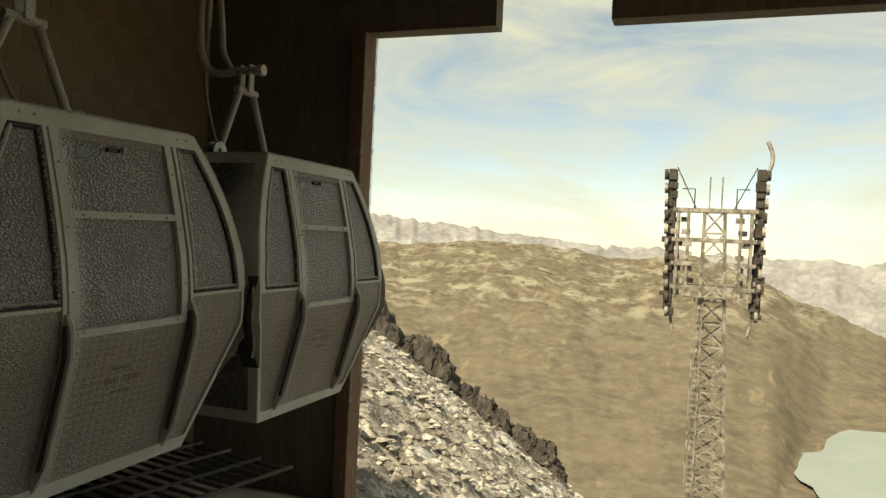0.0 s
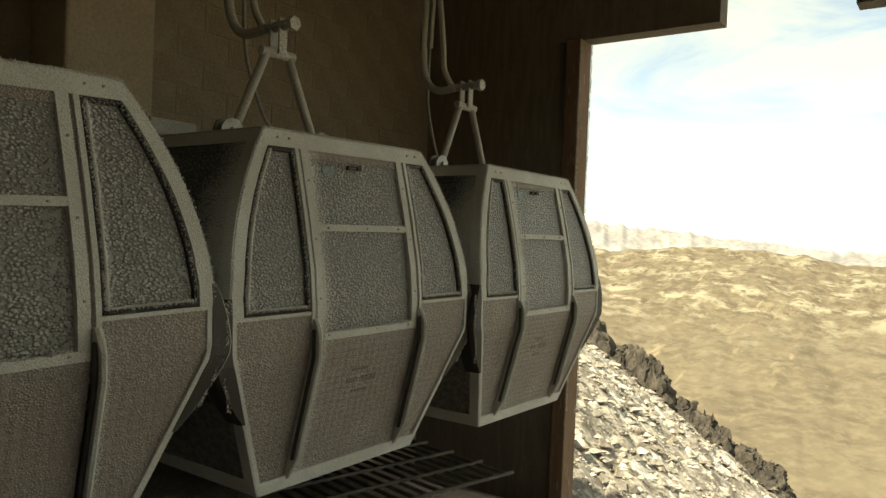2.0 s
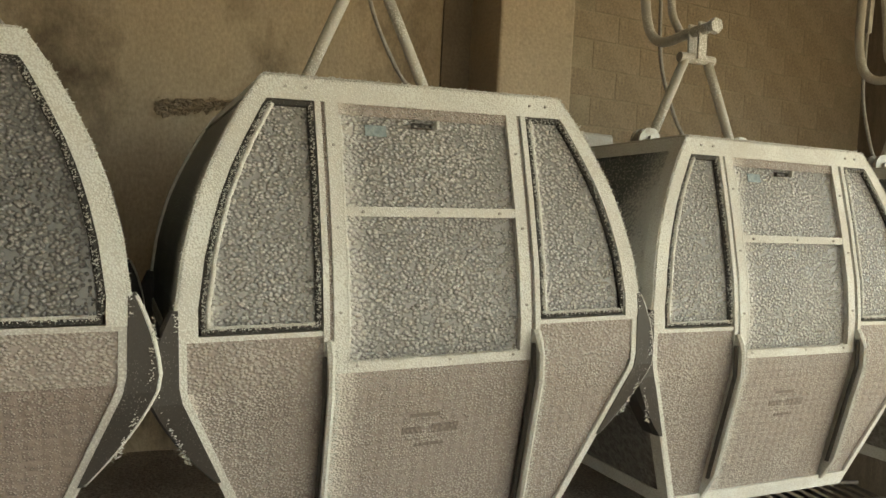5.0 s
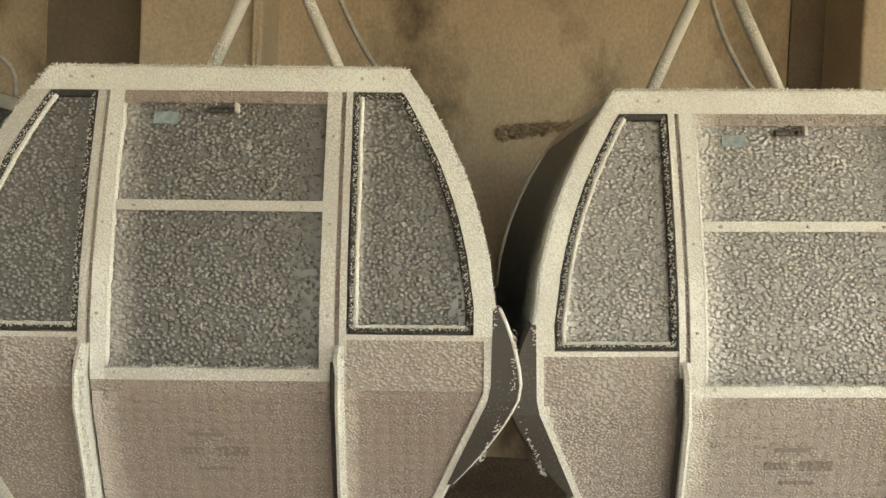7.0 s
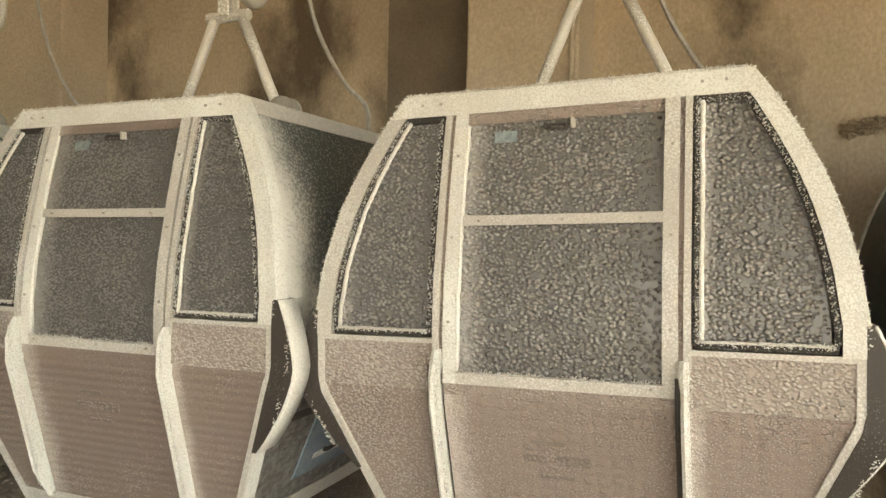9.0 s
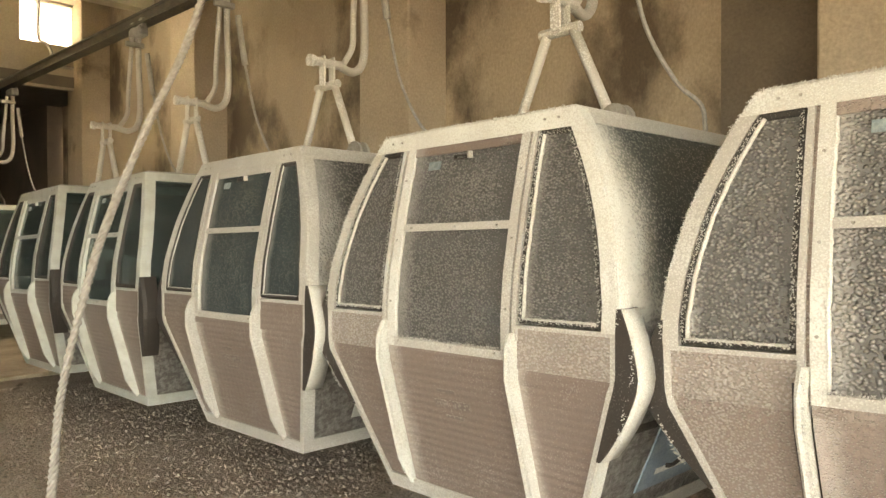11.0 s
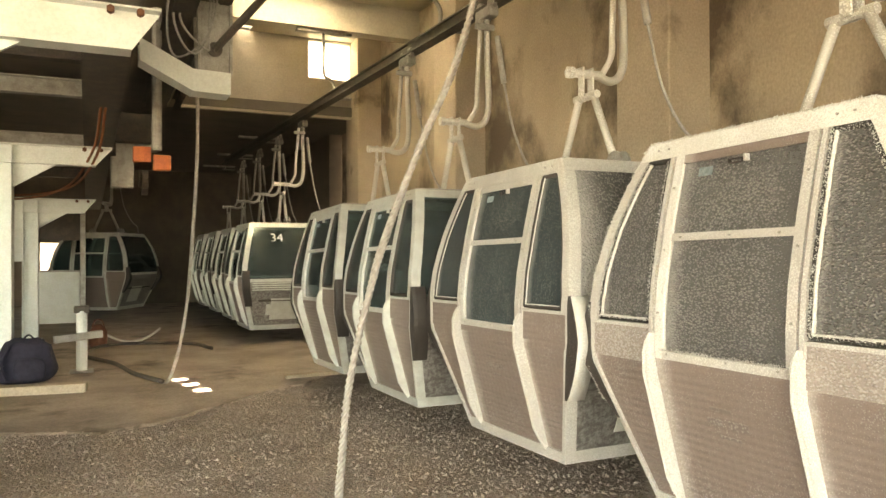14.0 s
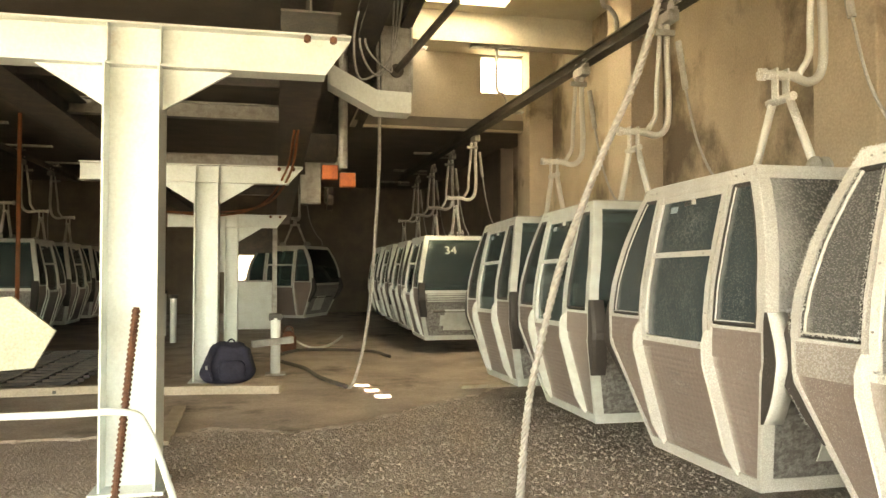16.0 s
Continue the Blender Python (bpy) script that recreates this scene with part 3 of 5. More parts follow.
        part("door_sill", face_slab(1.108, 1.150, c(-0.376), c(0.376), 0.016, 0.04, s), alu, door)
        part("door_bar", face_slab(1.704, 1.742, c(-0.376), c(0.376), 0.012, 0.03, s), alu, door)
        part("door_head", face_slab(2.104, 2.150, c(-0.376), c(0.376), 0.006, 0.03, s), side if frost == 2 else alu, door)
        part("upper_pane", face_slab(1.742, 2.104, c(-0.376), c(0.376), -0.008, 0.012, s, 2), pane, door)
        part("lower_pane", face_slab(1.150, 1.704, c(-0.376), c(0.376), -0.014, 0.012, s, 2), pane, door)
        if s > 0:
            part("sticker", face_slab(2.025, 2.070, c(-0.265), c(-0.175), -0.004, 0.004, s), M_STICKER, door, "pale blue sticker on the pane")
            if frost:
                for y0, y1, z0, z1 in ((-0.10, 0.03, 0.895, 0.912), (-0.13, -0.04, 0.825, 0.855), (0.0, 0.12, 0.820, 0.860), (-0.07, 0.06, 0.765, 0.780)):
                    part("lettering_bar", face_slab(z0, z1, c(y0), c(y1), 0.004, 0.003, s), M_SMUDGE, door, "worn dark lettering under rime")
                line = [(half_d(z) + 0.006, -0.372 + rng.uniform(-0.003, 0.003), z - BASE) for z in levels(1.16, 2.10, 0.03)]
                part("rime_ridge", tube(bmesh.new(), line, 0.010, 6), M_RIME_THICK, door, "ridge of white rime on the jamb", True)
        lb = bmesh.new()
        xh = s * (half_d(2.1) + 0.010)
        box(lb, (xh, -0.02, 2.085 - BASE), (0.02, 0.09, 0.006), 0.002)
        box(lb, (xh, -0.02, 2.068 - BASE), (0.02, 0.09, 0.006), 0.002)
        box(lb, (xh, -0.062, 2.077 - BASE), (0.02, 0.008, 0.022), 0.002)
        box(lb, (xh, 0.020, 2.077 - BASE), (0.02, 0.008, 0.022), 0.002)
        part("window_latch", lb, M_RUBBER, door, "small window latch")
        part("latch_tab", box(bmesh.new(), (xh + s * 0.004, 0.045, 2.083 - BASE), (0.03, 0.014, 0.036), 0.003), alu, door)
        part("bottom_rail", face_slab(BASE, 0.35, lambda z: -half_w(z), half_w, 0.012, 0.06, s), alu, g)
    for s in (1, -1):
        # ends
        for e in (1, -1):
            lo, hi = ((lambda z: half_d(z) - 0.07), (lambda z: half_d(z) + 0.009)) if e > 0 else ((lambda z: -half_d(z) - 0.009), (lambda z: -half_d(z) + 0.075))
            part("end_post", end_slab(0.27, 2.24, lo, hi, 0.008, 0.04, s), trim if s > 0 else alu, g)
            # bumper on the corner, a bowed block
            bb = bmesh.new()
            ring, crust = [], []
            for k in range(13):
                t = k / 12
                z = 0.72 + 0.65 * t
                w = half_w(z)
                out = w + 0.012 + 0.095 * math.sin(math.pi * (0.03 + 0.94 * t)) ** 0.85
                xa, xb = e * (half_d(z) + 0.016), e * (half_d(z) - 0.11)
                ring.append([bb.verts.new(p) for p in ((xa, s * (w - 0.004), z - BASE), (xa, s * (out - 0.012), z - BASE), (e * (half_d(z) - 0.012), s * out, z - BASE), (xb, s * (out - 0.006), z - BASE), (xb, s * (w - 0.03), z - BASE))])
                crust.append([(e * (half_d(z) + 0.010), s * (out - 0.004), z - BASE), (e * (half_d(z) - 0.012), s * (out + 0.004), z - BASE), (xb, s * (out - 0.003), z - BASE)])
            for p, q in zip(ring, ring[1:]):
                for m_ in range(5):
                    bb.faces.new((p[m_], p[(m_ + 1) % 5], q[(m_ + 1) % 5], q[m_]))
            bb.faces.new(ring[0])
            bb.faces.new(ring[-1])
            bumper = part("bumper", bb, M_RUBBER, g, "black rubber corner bumper")
            if frost and s > 0:
                part("rime_crust", grid_solid(bmesh.new(), crust, (0, -0.006, 0)), M_RIME_THICK, bumper, "white rime on the bumper's outer side", True)
        xl, xr = (lambda z: -half_d(z) + 0.07), (lambda z: half_d(z) - 0.07)
        part("end_window", end_slab(1.22, 2.165, xl, xr, -0.004, 0.012, s, 6), {2: M_END_RIME, 1: M_END_THIN, 0: pane}[frost], g, "end window thickly rimed along its front edge" if frost else "")
        part("end_head", end_slab(2.165, 2.24, xl, xr, 0.004, 0.035, s), alu, g)
        part("end_sill", end_slab(1.16, 1.22, xl, xr, 0.004, 0.035, s), alu, g)
        part("end_panel", end_slab(0.36, 1.16, xl, xr, -0.002, 0.025, s, 2), M_CHECKER, g, "chequered metal end panel")
        if s > 0:
            pq = part("plaque", end_slab(0.46, 0.86, c(-0.15), c(0.42), 0.006, 0.008, s), M_BLUE if frost == 2 else M_ALU, g, "pale blue plaque on the end panel" if frost == 2 else "pale plate on the end panel")
            if frost == 2:
                ring = [(0.16 + 0.15 * math.cos(a), s * (half_w(0.68 + 0.13 * math.sin(a)) + 0.009), 0.68 + 0.13 * math.sin(a) - BASE) for a in [0.5 + 0.22 * q for q in range(22)]]
                part("emblem", tube(bmesh.new(), ring, 0.012, 5), M_RUBBER, pq)
                part("bar", end_slab(0.53, 0.56, c(-0.05), c(0.3), 0.010, 0.004, s), M_LETTER, pq)
        part("end_foot", end_slab(0.27, 0.36, xl, xr, 0.006, 0.035, s), alu, g)
    fl = bmesh.new()
    box(fl, (0, 0, 0.03), (1.44, 1.2, 0.05), 0.01)
    part("floor_pan", fl, M_DARK, g)
    rf = bmesh.new()
    box(rf, (0, 0, 2.24 - BASE - 0.008), (1.50, 1.31, 0.045), 0.015)
    part("roof", rf, M_RIME_ALU if frost else M_STEEL, g)
    for e in (1, -1):
        bench = bmesh.new()
        box(bench, (0, e * 0.62, 0.72 - BASE), (1.3, 0.36, 0.06), 0.02)
        box(bench, (0, e * 0.86, 1.0 - BASE), (1.3, 0.05, 0.4), 0.02)
        part("bench", bench, M_DARK, g)
    # hanger: two legs, joint, bent tubes to the grip on the rail
    z_j = 2.88 - BASE
    for e in (1, -1):
        part("hanger_leg", tube(bmesh.new(), [(0, e * 0.36, 2.27 - BASE), (0, e * 0.09, z_j - 0.02)], 0.03, 10), M_HANGER, g, "tubular hanger leg", True)
        lug = bmesh.new()
        for w in (-0.035, 0.035):
            r = bmesh.ops.create_cone(lug, cap_ends=True, segments=16, radius1=0.085, radius2=0.085, depth=0.02)
            bmesh.ops.transform(lug, matrix=pose(w, e * 0.38, 2.30 - BASE, 0, 90, 0), verts=r["verts"])
        tube(lug, [(-0.07, e * 0.38, 2.31 - BASE), (0.07, e * 0.38, 2.31 - BASE)], 0.022)
        part("lug", lug, M_STEEL, g)
    jb = bmesh.new()
    box(jb, (0, 0, z_j - 0.02), (0.06, 0.26, 0.035), 0.01)
    tube(jb, [(0, -0.14, z_j - 0.02), (0, 0.14, z_j - 0.02)], 0.032, 10)
    box(jb, (-0.045, 0, z_j + 0.09), (0.018, 0.07, 0.24), 0.006)
    box(jb, (0.045, 0, z_j + 0.09), (0.018, 0.07, 0.24), 0.006)
    tube(jb, [(0.13, 0, z_j + 0.16), (-0.14, 0, z_j + 0.16)], 0.035, 10)
    tube(jb, [(0.13, 0, z_j + 0.16), (0.17, 0, z_j + 0.16)], 0.05, 6)
    part("joint", jb, M_HANGER, g, "bolted hanger joint")
    z_t = 4.22 - BASE
    arm = arc([(-0.10, -0.0, z_j + 0.16), (-0.28, -0.04, z_j + 0.14), (-0.40, -0.06, z_j + 0.24), (-0.44, -0.08, z_j + 0.5), (-0.43, -0.08, z_j + 0.9), (-0.43, -0.08, z_t)])
    part("hanger_arm", tube(bmesh.new(), arm, 0.034, 10), M_HANGER, g, "bent tubular hanger arm", True)
    arm2 = arc([(-0.16, 0.0, z_j + 0.18), (-0.25, 0.0, z_j + 0.34), (-0.27, -0.01, z_j + 0.6), (-0.34, -0.04, z_t - 0.05)])
    part("stay", tube(bmesh.new(), arm2, 0.026, 8), M_HANGER, g, "", True)
    grip = bmesh.new()
    box(grip, (-0.43, -0.08, z_t + 0.03), (0.12, 0.34, 0.12), 0.02)
    box(grip, (-0.33, 0.06, z_t - 0.16), (0.22, 0.05, 0.06), 0.01)
    for w in (-0.13, 0.13):
        r = bmesh.ops.create_cone(grip, cap_ends=True, segments=14, radius1=0.07, radius2=0.07, depth=0.05)
        bmesh.ops.transform(grip, matrix=pose(-0.43, -0.08 + w, z_t + 0.12, 0, 90, 0), verts=r["verts"])
    part("grip", grip, M_STEEL, g, "cable grip with rollers")
    sl = bmesh.new()
    tube(sl, [(-0.47, 0.08, z_t - 0.25), (-0.52, 0.12, z_t - 0.75)], 0.032, 8)
    part("damper", sl, M_STEEL, g)
    hose = arc([(-0.52, 0.12, z_t - 0.75), (-0.58, 0.20, z_t - 1.25), (-0.62, 0.38, z_t - 1.62), (-0.66, 0.52, z_t - 1.78), (-0.67, 0.54, 2.27 - BASE)])
    part("hose", tube(bmesh.new(), hose, 0.014, 6), M_CABLE, g, "door control hose", True)
    if frost == 2:
        lines = []
        x = half_d(2.24) + 0.012
        lines.append(((x, -0.66, 2.2405 - BASE), (x, 0.66, 2.2405 - BASE), (0.4, 0.5, 1)))
        lines.append(((x - 0.03, -0.66, 2.2405 - BASE), (x - 0.03, 0.66, 2.2405 - BASE), (0.2, 0.3, 1)))
        zz = levels(1.3, 2.24)
        for za, zb in zip(zz, zz[1:]):
            for e in (1, -1):
                lines.append(((half_d(za) + 0.012, e * half_w(za), za - BASE), (half_d(zb) + 0.012, e * half_w(zb), zb - BASE), (0.3, e, 0.2)))
                if zb < 2.16:
                    lines.append(((half_d(za) + 0.010, e * (half_w(za) - 0.086), za - BASE), (half_d(zb) + 0.010, e * (half_w(zb) - 0.086), zb - BASE), (0.6, 0.4, 0.2)))
                    lines.append(((half_d(za) + 0.010, e * 0.488, za - BASE), (half_d(zb) + 0.010, e * 0.488, zb - BASE), (0.6, 0.4, 0.2)))
        for e in (1, -1):
            y0, y1 = sorted((e * 0.485, e * 0.9))
            lines.append(((half_d(1.295) + 0.012, y0, 1.298 - BASE), (half_d(1.295) + 0.012, y1, 1.298 - BASE), (0.5, 0.2, 1)))
            for za, zb in zip((0.4, 0.7, 1.03), (0.7, 1.03, 1.22)):
                lines.append(((half_d(za) + 0.068, max(e * 0.468, e * 0.432), za - BASE), (half_d(zb) + 0.068, max(e * 0.468, e * 0.432), zb - BASE), (0.5, 0.6, 0.1)))
            for za, zb in zip((0.8, 0.95, 1.1), (0.95, 1.1, 1.3)):
                lines.append(((half_d(za) + 0.012, e * (half_w(za) + 0.07), za - BASE), (half_d(zb) + 0.012, e * (half_w(zb) + 0.07), zb - BASE), (0.3, e, 0.1)))
        lines.append(((half_d(1.15) + 0.016, -0.42, 1.152 - BASE), (half_d(1.15) + 0.016, 0.42, 1.152 - BASE), (0.3, 0.3, 1)))
        fr = part("rime", spikes(rng, lines, 420, 0.011), M_RIME_THICK, g, "white needles of hoar frost")
        fr["kind"] = "stuff"
    return g


# ---- setting: hall ----
WALL_X, PIER_X, FLOOR_END = -2.8, -2.28, 5.4


def wall_box(name, c, s, mat, label):
    bm = bmesh.new()
    box(bm, c, s)
    return solid(name, bm, mat, label, "wall", kind="structure")


PIERS = [(4.10, 4.77), (-0.70, 0.10), (-5.35, -4.55), (-10.0, -9.2), (-14.6, -13.8)]
wall_box("wall_west", (WALL_X - 0.2, -6.3, 2.6), (0.4, 20.5, 8.2), M_CONCRETE, "ochre stained concrete wall with damp patches")
for k, (a, b) in enumerate(PIERS):
    bm = bmesh.new()
    box(bm, ((PIER_X + WALL_X) / 2 - 0.01, (a + b) / 2, 2.6), (PIER_X - WALL_X + 0.02, b - a, 8.2), 0.02)
    solid("pier", bm, M_PILLAR, "buff cast concrete wall pier", "pillar", "wall piers", "structure")
# flat dark strips on the far side of piers, standing in for shadowed returns
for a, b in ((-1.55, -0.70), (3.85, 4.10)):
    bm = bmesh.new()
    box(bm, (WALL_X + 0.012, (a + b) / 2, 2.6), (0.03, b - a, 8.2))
    solid("wall_shade_strip", bm, M_SHADE_WALL, "dark damp strip of concrete wall", "wall", kind="structure")
# blockwork beyond the last pier
bw = wall_box("wall_blockwork", (-2.62, 6.575, 2.6), (0.5, 3.61, 8.2), M_JOINT, "concrete block wall with pale mortar joints")
bm = bmesh.new()
box(bm, (0, 0, 0), (0.02, 0.475, 0.222), 0.006)
block = mesh_of("block", bm, M_BLOCK)
for row in range(18):
    z = 0.6 + row * 0.232
    for i in range(8):
        y = 4.77 + 0.25 + i * 0.487 + (0.24 if row % 2 else 0.0)
        if y + 0.24 > 8.3:
            continue
        ob = new("block", block)
        ob.parent = bw
        ob.location = (-2.3755 + random.uniform(-0.001, 0.001), y, z)

# end wall at the mouth, its post and the fascia with the cable slot
wall_box("wall_mouth", (-1.7, 8.42, 2.4), (2.21, 0.2, 8.2), M_TIMBER, "dark weathered boarded wall beside the mouth")
bm = bmesh.new()
box(bm, (-0.54, 8.38, 1.3), (0.15, 0.26, 4.82), 0.012)
solid("mouth_post", bm, M_POST, "reddish timber post edged with rime", "post", kind="structure")
wall_box("fascia_1", (0.055, 8.42, 5.1), (1.61, 0.22, 2.8), M_TIMBER, "dark timber fascia above the mouth")
wall_box("fascia_2", (6.4, 8.42, 5.1), (8.94, 0.22, 2.8), M_TIMBER, "dark timber fascia above the mouth")
wall_box("fascia_3", (1.2, 8.62, 5.35), (1.1, 0.22, 2.3), M_TIMBER, "dark timber fascia behind the cable slot")
# unseen wall section, made pale to bounce light onto the cabin fronts
wall_box("bounce_wall_east", (11.2, -6.0, 1.8), (0.4, 8.0, 7.0), M_BOUNCE, "pale concrete wall")
# far walls: the deep hall's shade is put into their dark colour
wall_box("wall_east_2", (11.2, -18.35, 1.8), (0.4, 16.7, 7.0), M_SHADE_WALL, "concrete wall with the hall's shade put into its dark colour")
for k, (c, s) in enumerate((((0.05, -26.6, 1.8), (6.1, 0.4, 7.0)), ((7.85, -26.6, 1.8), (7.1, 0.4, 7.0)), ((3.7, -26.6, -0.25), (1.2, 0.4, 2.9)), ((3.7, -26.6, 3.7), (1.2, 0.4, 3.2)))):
    wall_box("wall_north_%d" % (k + 1), c, s, M_SHADE_WALL, "concrete end wall coloured dark for shade, with a small opening")
wall_box("wall_far_west", (WALL_X + 0.1, -21.6, 1.8), (0.4, 10.0, 7.0), M_SHADE_WALL, "concrete wall with the hall's shade put into its dark colour")
wall_box("wall_mouth_east", (10.6, 8.42, 1.3), (1.4, 0.2, 4.9), M_TIMBER, "dark boarded wall beside the mouth")

# ceilings; the pale one has an unseen opening to the sky, added for light
def ceiling(name, x0, x1, y0, y1, z, mat, holes=(), label="ceiling"):
    """A slab cut along a grid, less the cells that are holes."""
    bm = bmesh.new()
    xs = sorted({x0, x1, *[h[0] for h in holes], *[h[1] for h in holes]})
    ys = sorted({y0, y1, *[h[2] for h in holes], *[h[3] for h in holes]})
    for p, q in zip(xs, xs[1:]):
        for r, s in zip(ys, ys[1:]):
            u, v = (p + q) / 2, (r + s) / 2
            if not any(h[0] < u < h[1] and h[2] < v < h[3] for h in holes):
                box(bm, (u, v, z + 0.1), (q - p, s - r, 0.2))
    return solid(name, bm, mat, label, "ceiling", kind="structure")


# invented opening, kept out of view, that brightens the floor and wall below
FILL_OPENING = (-1.0, 0.6, -11.4, -9.4)
SLITS = [(-0.40, -0.08, -12.45, -11.95), (-0.30, -0.08, -13.34, -12.98), (-0.22, 0.0, -13.80, -13.46), (-0.14, 0.08, -14.24, -13.92)]
ceiling("ceiling_1", WALL_X - 0.3, 1.3, -14.4, 8.5, 6.2, M_CEIL, [FILL_OPENING] + SLITS, "pale concrete ceiling with an unseen opening added for light")
bm = bmesh.new()
box(bm, ((FILL_OPENING[0] + FILL_OPENING[1]) / 2, (FILL_OPENING[2] + FILL_OPENING[3]) / 2, 6.34), (FILL_OPENING[1] - FILL_OPENING[0], FILL_OPENING[3] - FILL_OPENING[2], 0.012))
tagged(new("rooflight", mesh_of("rooflight", bm, M_MILKY)), "unseen translucent white panel added to brighten the floor", "rooflight", kind="structure")
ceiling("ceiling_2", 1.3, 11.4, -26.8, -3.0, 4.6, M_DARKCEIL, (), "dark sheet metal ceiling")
# unseen ceiling section near the mouth, pale only to reflect light
ceiling("bounce_ceiling", 1.3, 11.4, -3.0, 8.5, 4.6, M_CEIL, (), "unseen pale ceiling added to bounce light onto the cabins")
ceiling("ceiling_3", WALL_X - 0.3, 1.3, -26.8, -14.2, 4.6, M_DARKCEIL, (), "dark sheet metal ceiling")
wall_box("bulkhead_side", (1.36, -2.9, 5.4), (0.14, 22.9, 1.7), M_CEIL, "pale concrete downstand along the ceiling")
# clerestory wall over the lower roof: a milky window and chinks
CLERE = (-2.72, -1.35, 5.38, 6.16)
bm = bmesh.new()
xs = sorted({WALL_X, 1.3, *[h[0] for h in [CLERE]], *[h[1] for h in [CLERE]]})
zs = sorted({4.55, 6.25, *[h[2] for h in [CLERE]], *[h[3] for h in [CLERE]]})
for p, q in zip(xs, xs[1:]):
    for r, s in zip(zs, zs[1:]):
        u, v = (p + q) / 2, (r + s) / 2
        if not any(h[0] < u < h[1] and h[2] < v < h[3] for h in [CLERE]):
            box(bm, (u, -14.3, v), (q - p, 0.12, s - r))
solid("wall_clerestory", bm, M_CEIL, "pale concrete wall with a high bright window", "wall", kind="structure")
bm = bmesh.new()
box(bm, ((CLERE[0] + CLERE[1]) / 2, -14.3, (CLERE[2] + CLERE[3]) / 2), (CLERE[1] - CLERE[0], 0.012, CLERE[3] - CLERE[2]))
tagged(new("window_1", mesh_of("window_1", bm, M_MILKY)), "milky translucent high window pane", "window", kind="structure")
for y in (-7.4, -11.9, 3.0):
    wall_box("downstand_beam", (-0.75, y, 5.93), (4.1, 0.3, 0.55), M_CEIL, "unseen pale ceiling added to bounce light onto the cabins beam")

# floor: gravel with a worn concrete part beyond
def uneven(bm, x0, x1, y0, y1, nx, ny, height):
    vs = [[bm.verts.new((x0 + (x1 - x0) * i / nx, y0 + (y1 - y0) * j / ny, 0)) for i in range(nx + 1)] for j in range(ny + 1)]
    for r in vs:
        for v in r:
            v.co.z = height(v.co.x, v.co.y)
    for j in range(ny):
        for i in range(nx):
            bm.faces.new((vs[j][i], vs[j][i + 1], vs[j + 1][i + 1], vs[j + 1][i]))
    return bm


def floor_z(x, y):
    z = 0.011 * noise.fractal(Vector((x * 0.9, y * 0.9, 0)), 1.0, 2.0, 4)
    if y > FLOOR_END:
        z -= (y - FLOOR_END) * 0.36
    return z


bm = uneven(bmesh.new(), -2.85, 11.2, -26.8, 8.6, 110, 280, floor_z)
solid("floor", bm, M_GRAVEL, "gravel floor of the station hall", "floor", kind="structure", smooth=True)


def screed_z(x, y):
    edge = -6.7 + 0.35 * noise.noise(Vector((x * 1.3, 0, 3))) + 0.12 * noise.noise(Vector((x * 5, 0, 9))) - max(0.0, 2.2 - x) * 0.9
    return 0.020 + 0.003 * noise.noise(Vector((x * 2, y * 2, 5))) if y < edge else -0.02


bm = uneven(bmesh.new(), -2.4, 11.0, -26.5, -6.0, 190, 330, screed_z)
solid("floor_slab", bm, M_SCREED, "worn concrete floor slab with a broken edge", "floor", kind="structure")

# ---- outdoors: one sheet of ground to the horizon ----
EYE = Vector((2.85, 1.6, 1.65))
BEARING = 1.63          # degrees by which the outdoor bearings are turned


def fr(x, y, z=0.0, o=4):
    return noise.fractal(Vector((x, y, z)), 1.0, 2.0, o)


def near_z(x, y):
    z = -1.5 - 0.68 * (x + 1.5) - 0.29 * (y - 10)
    return max(min(z, 3.0), -60.0)


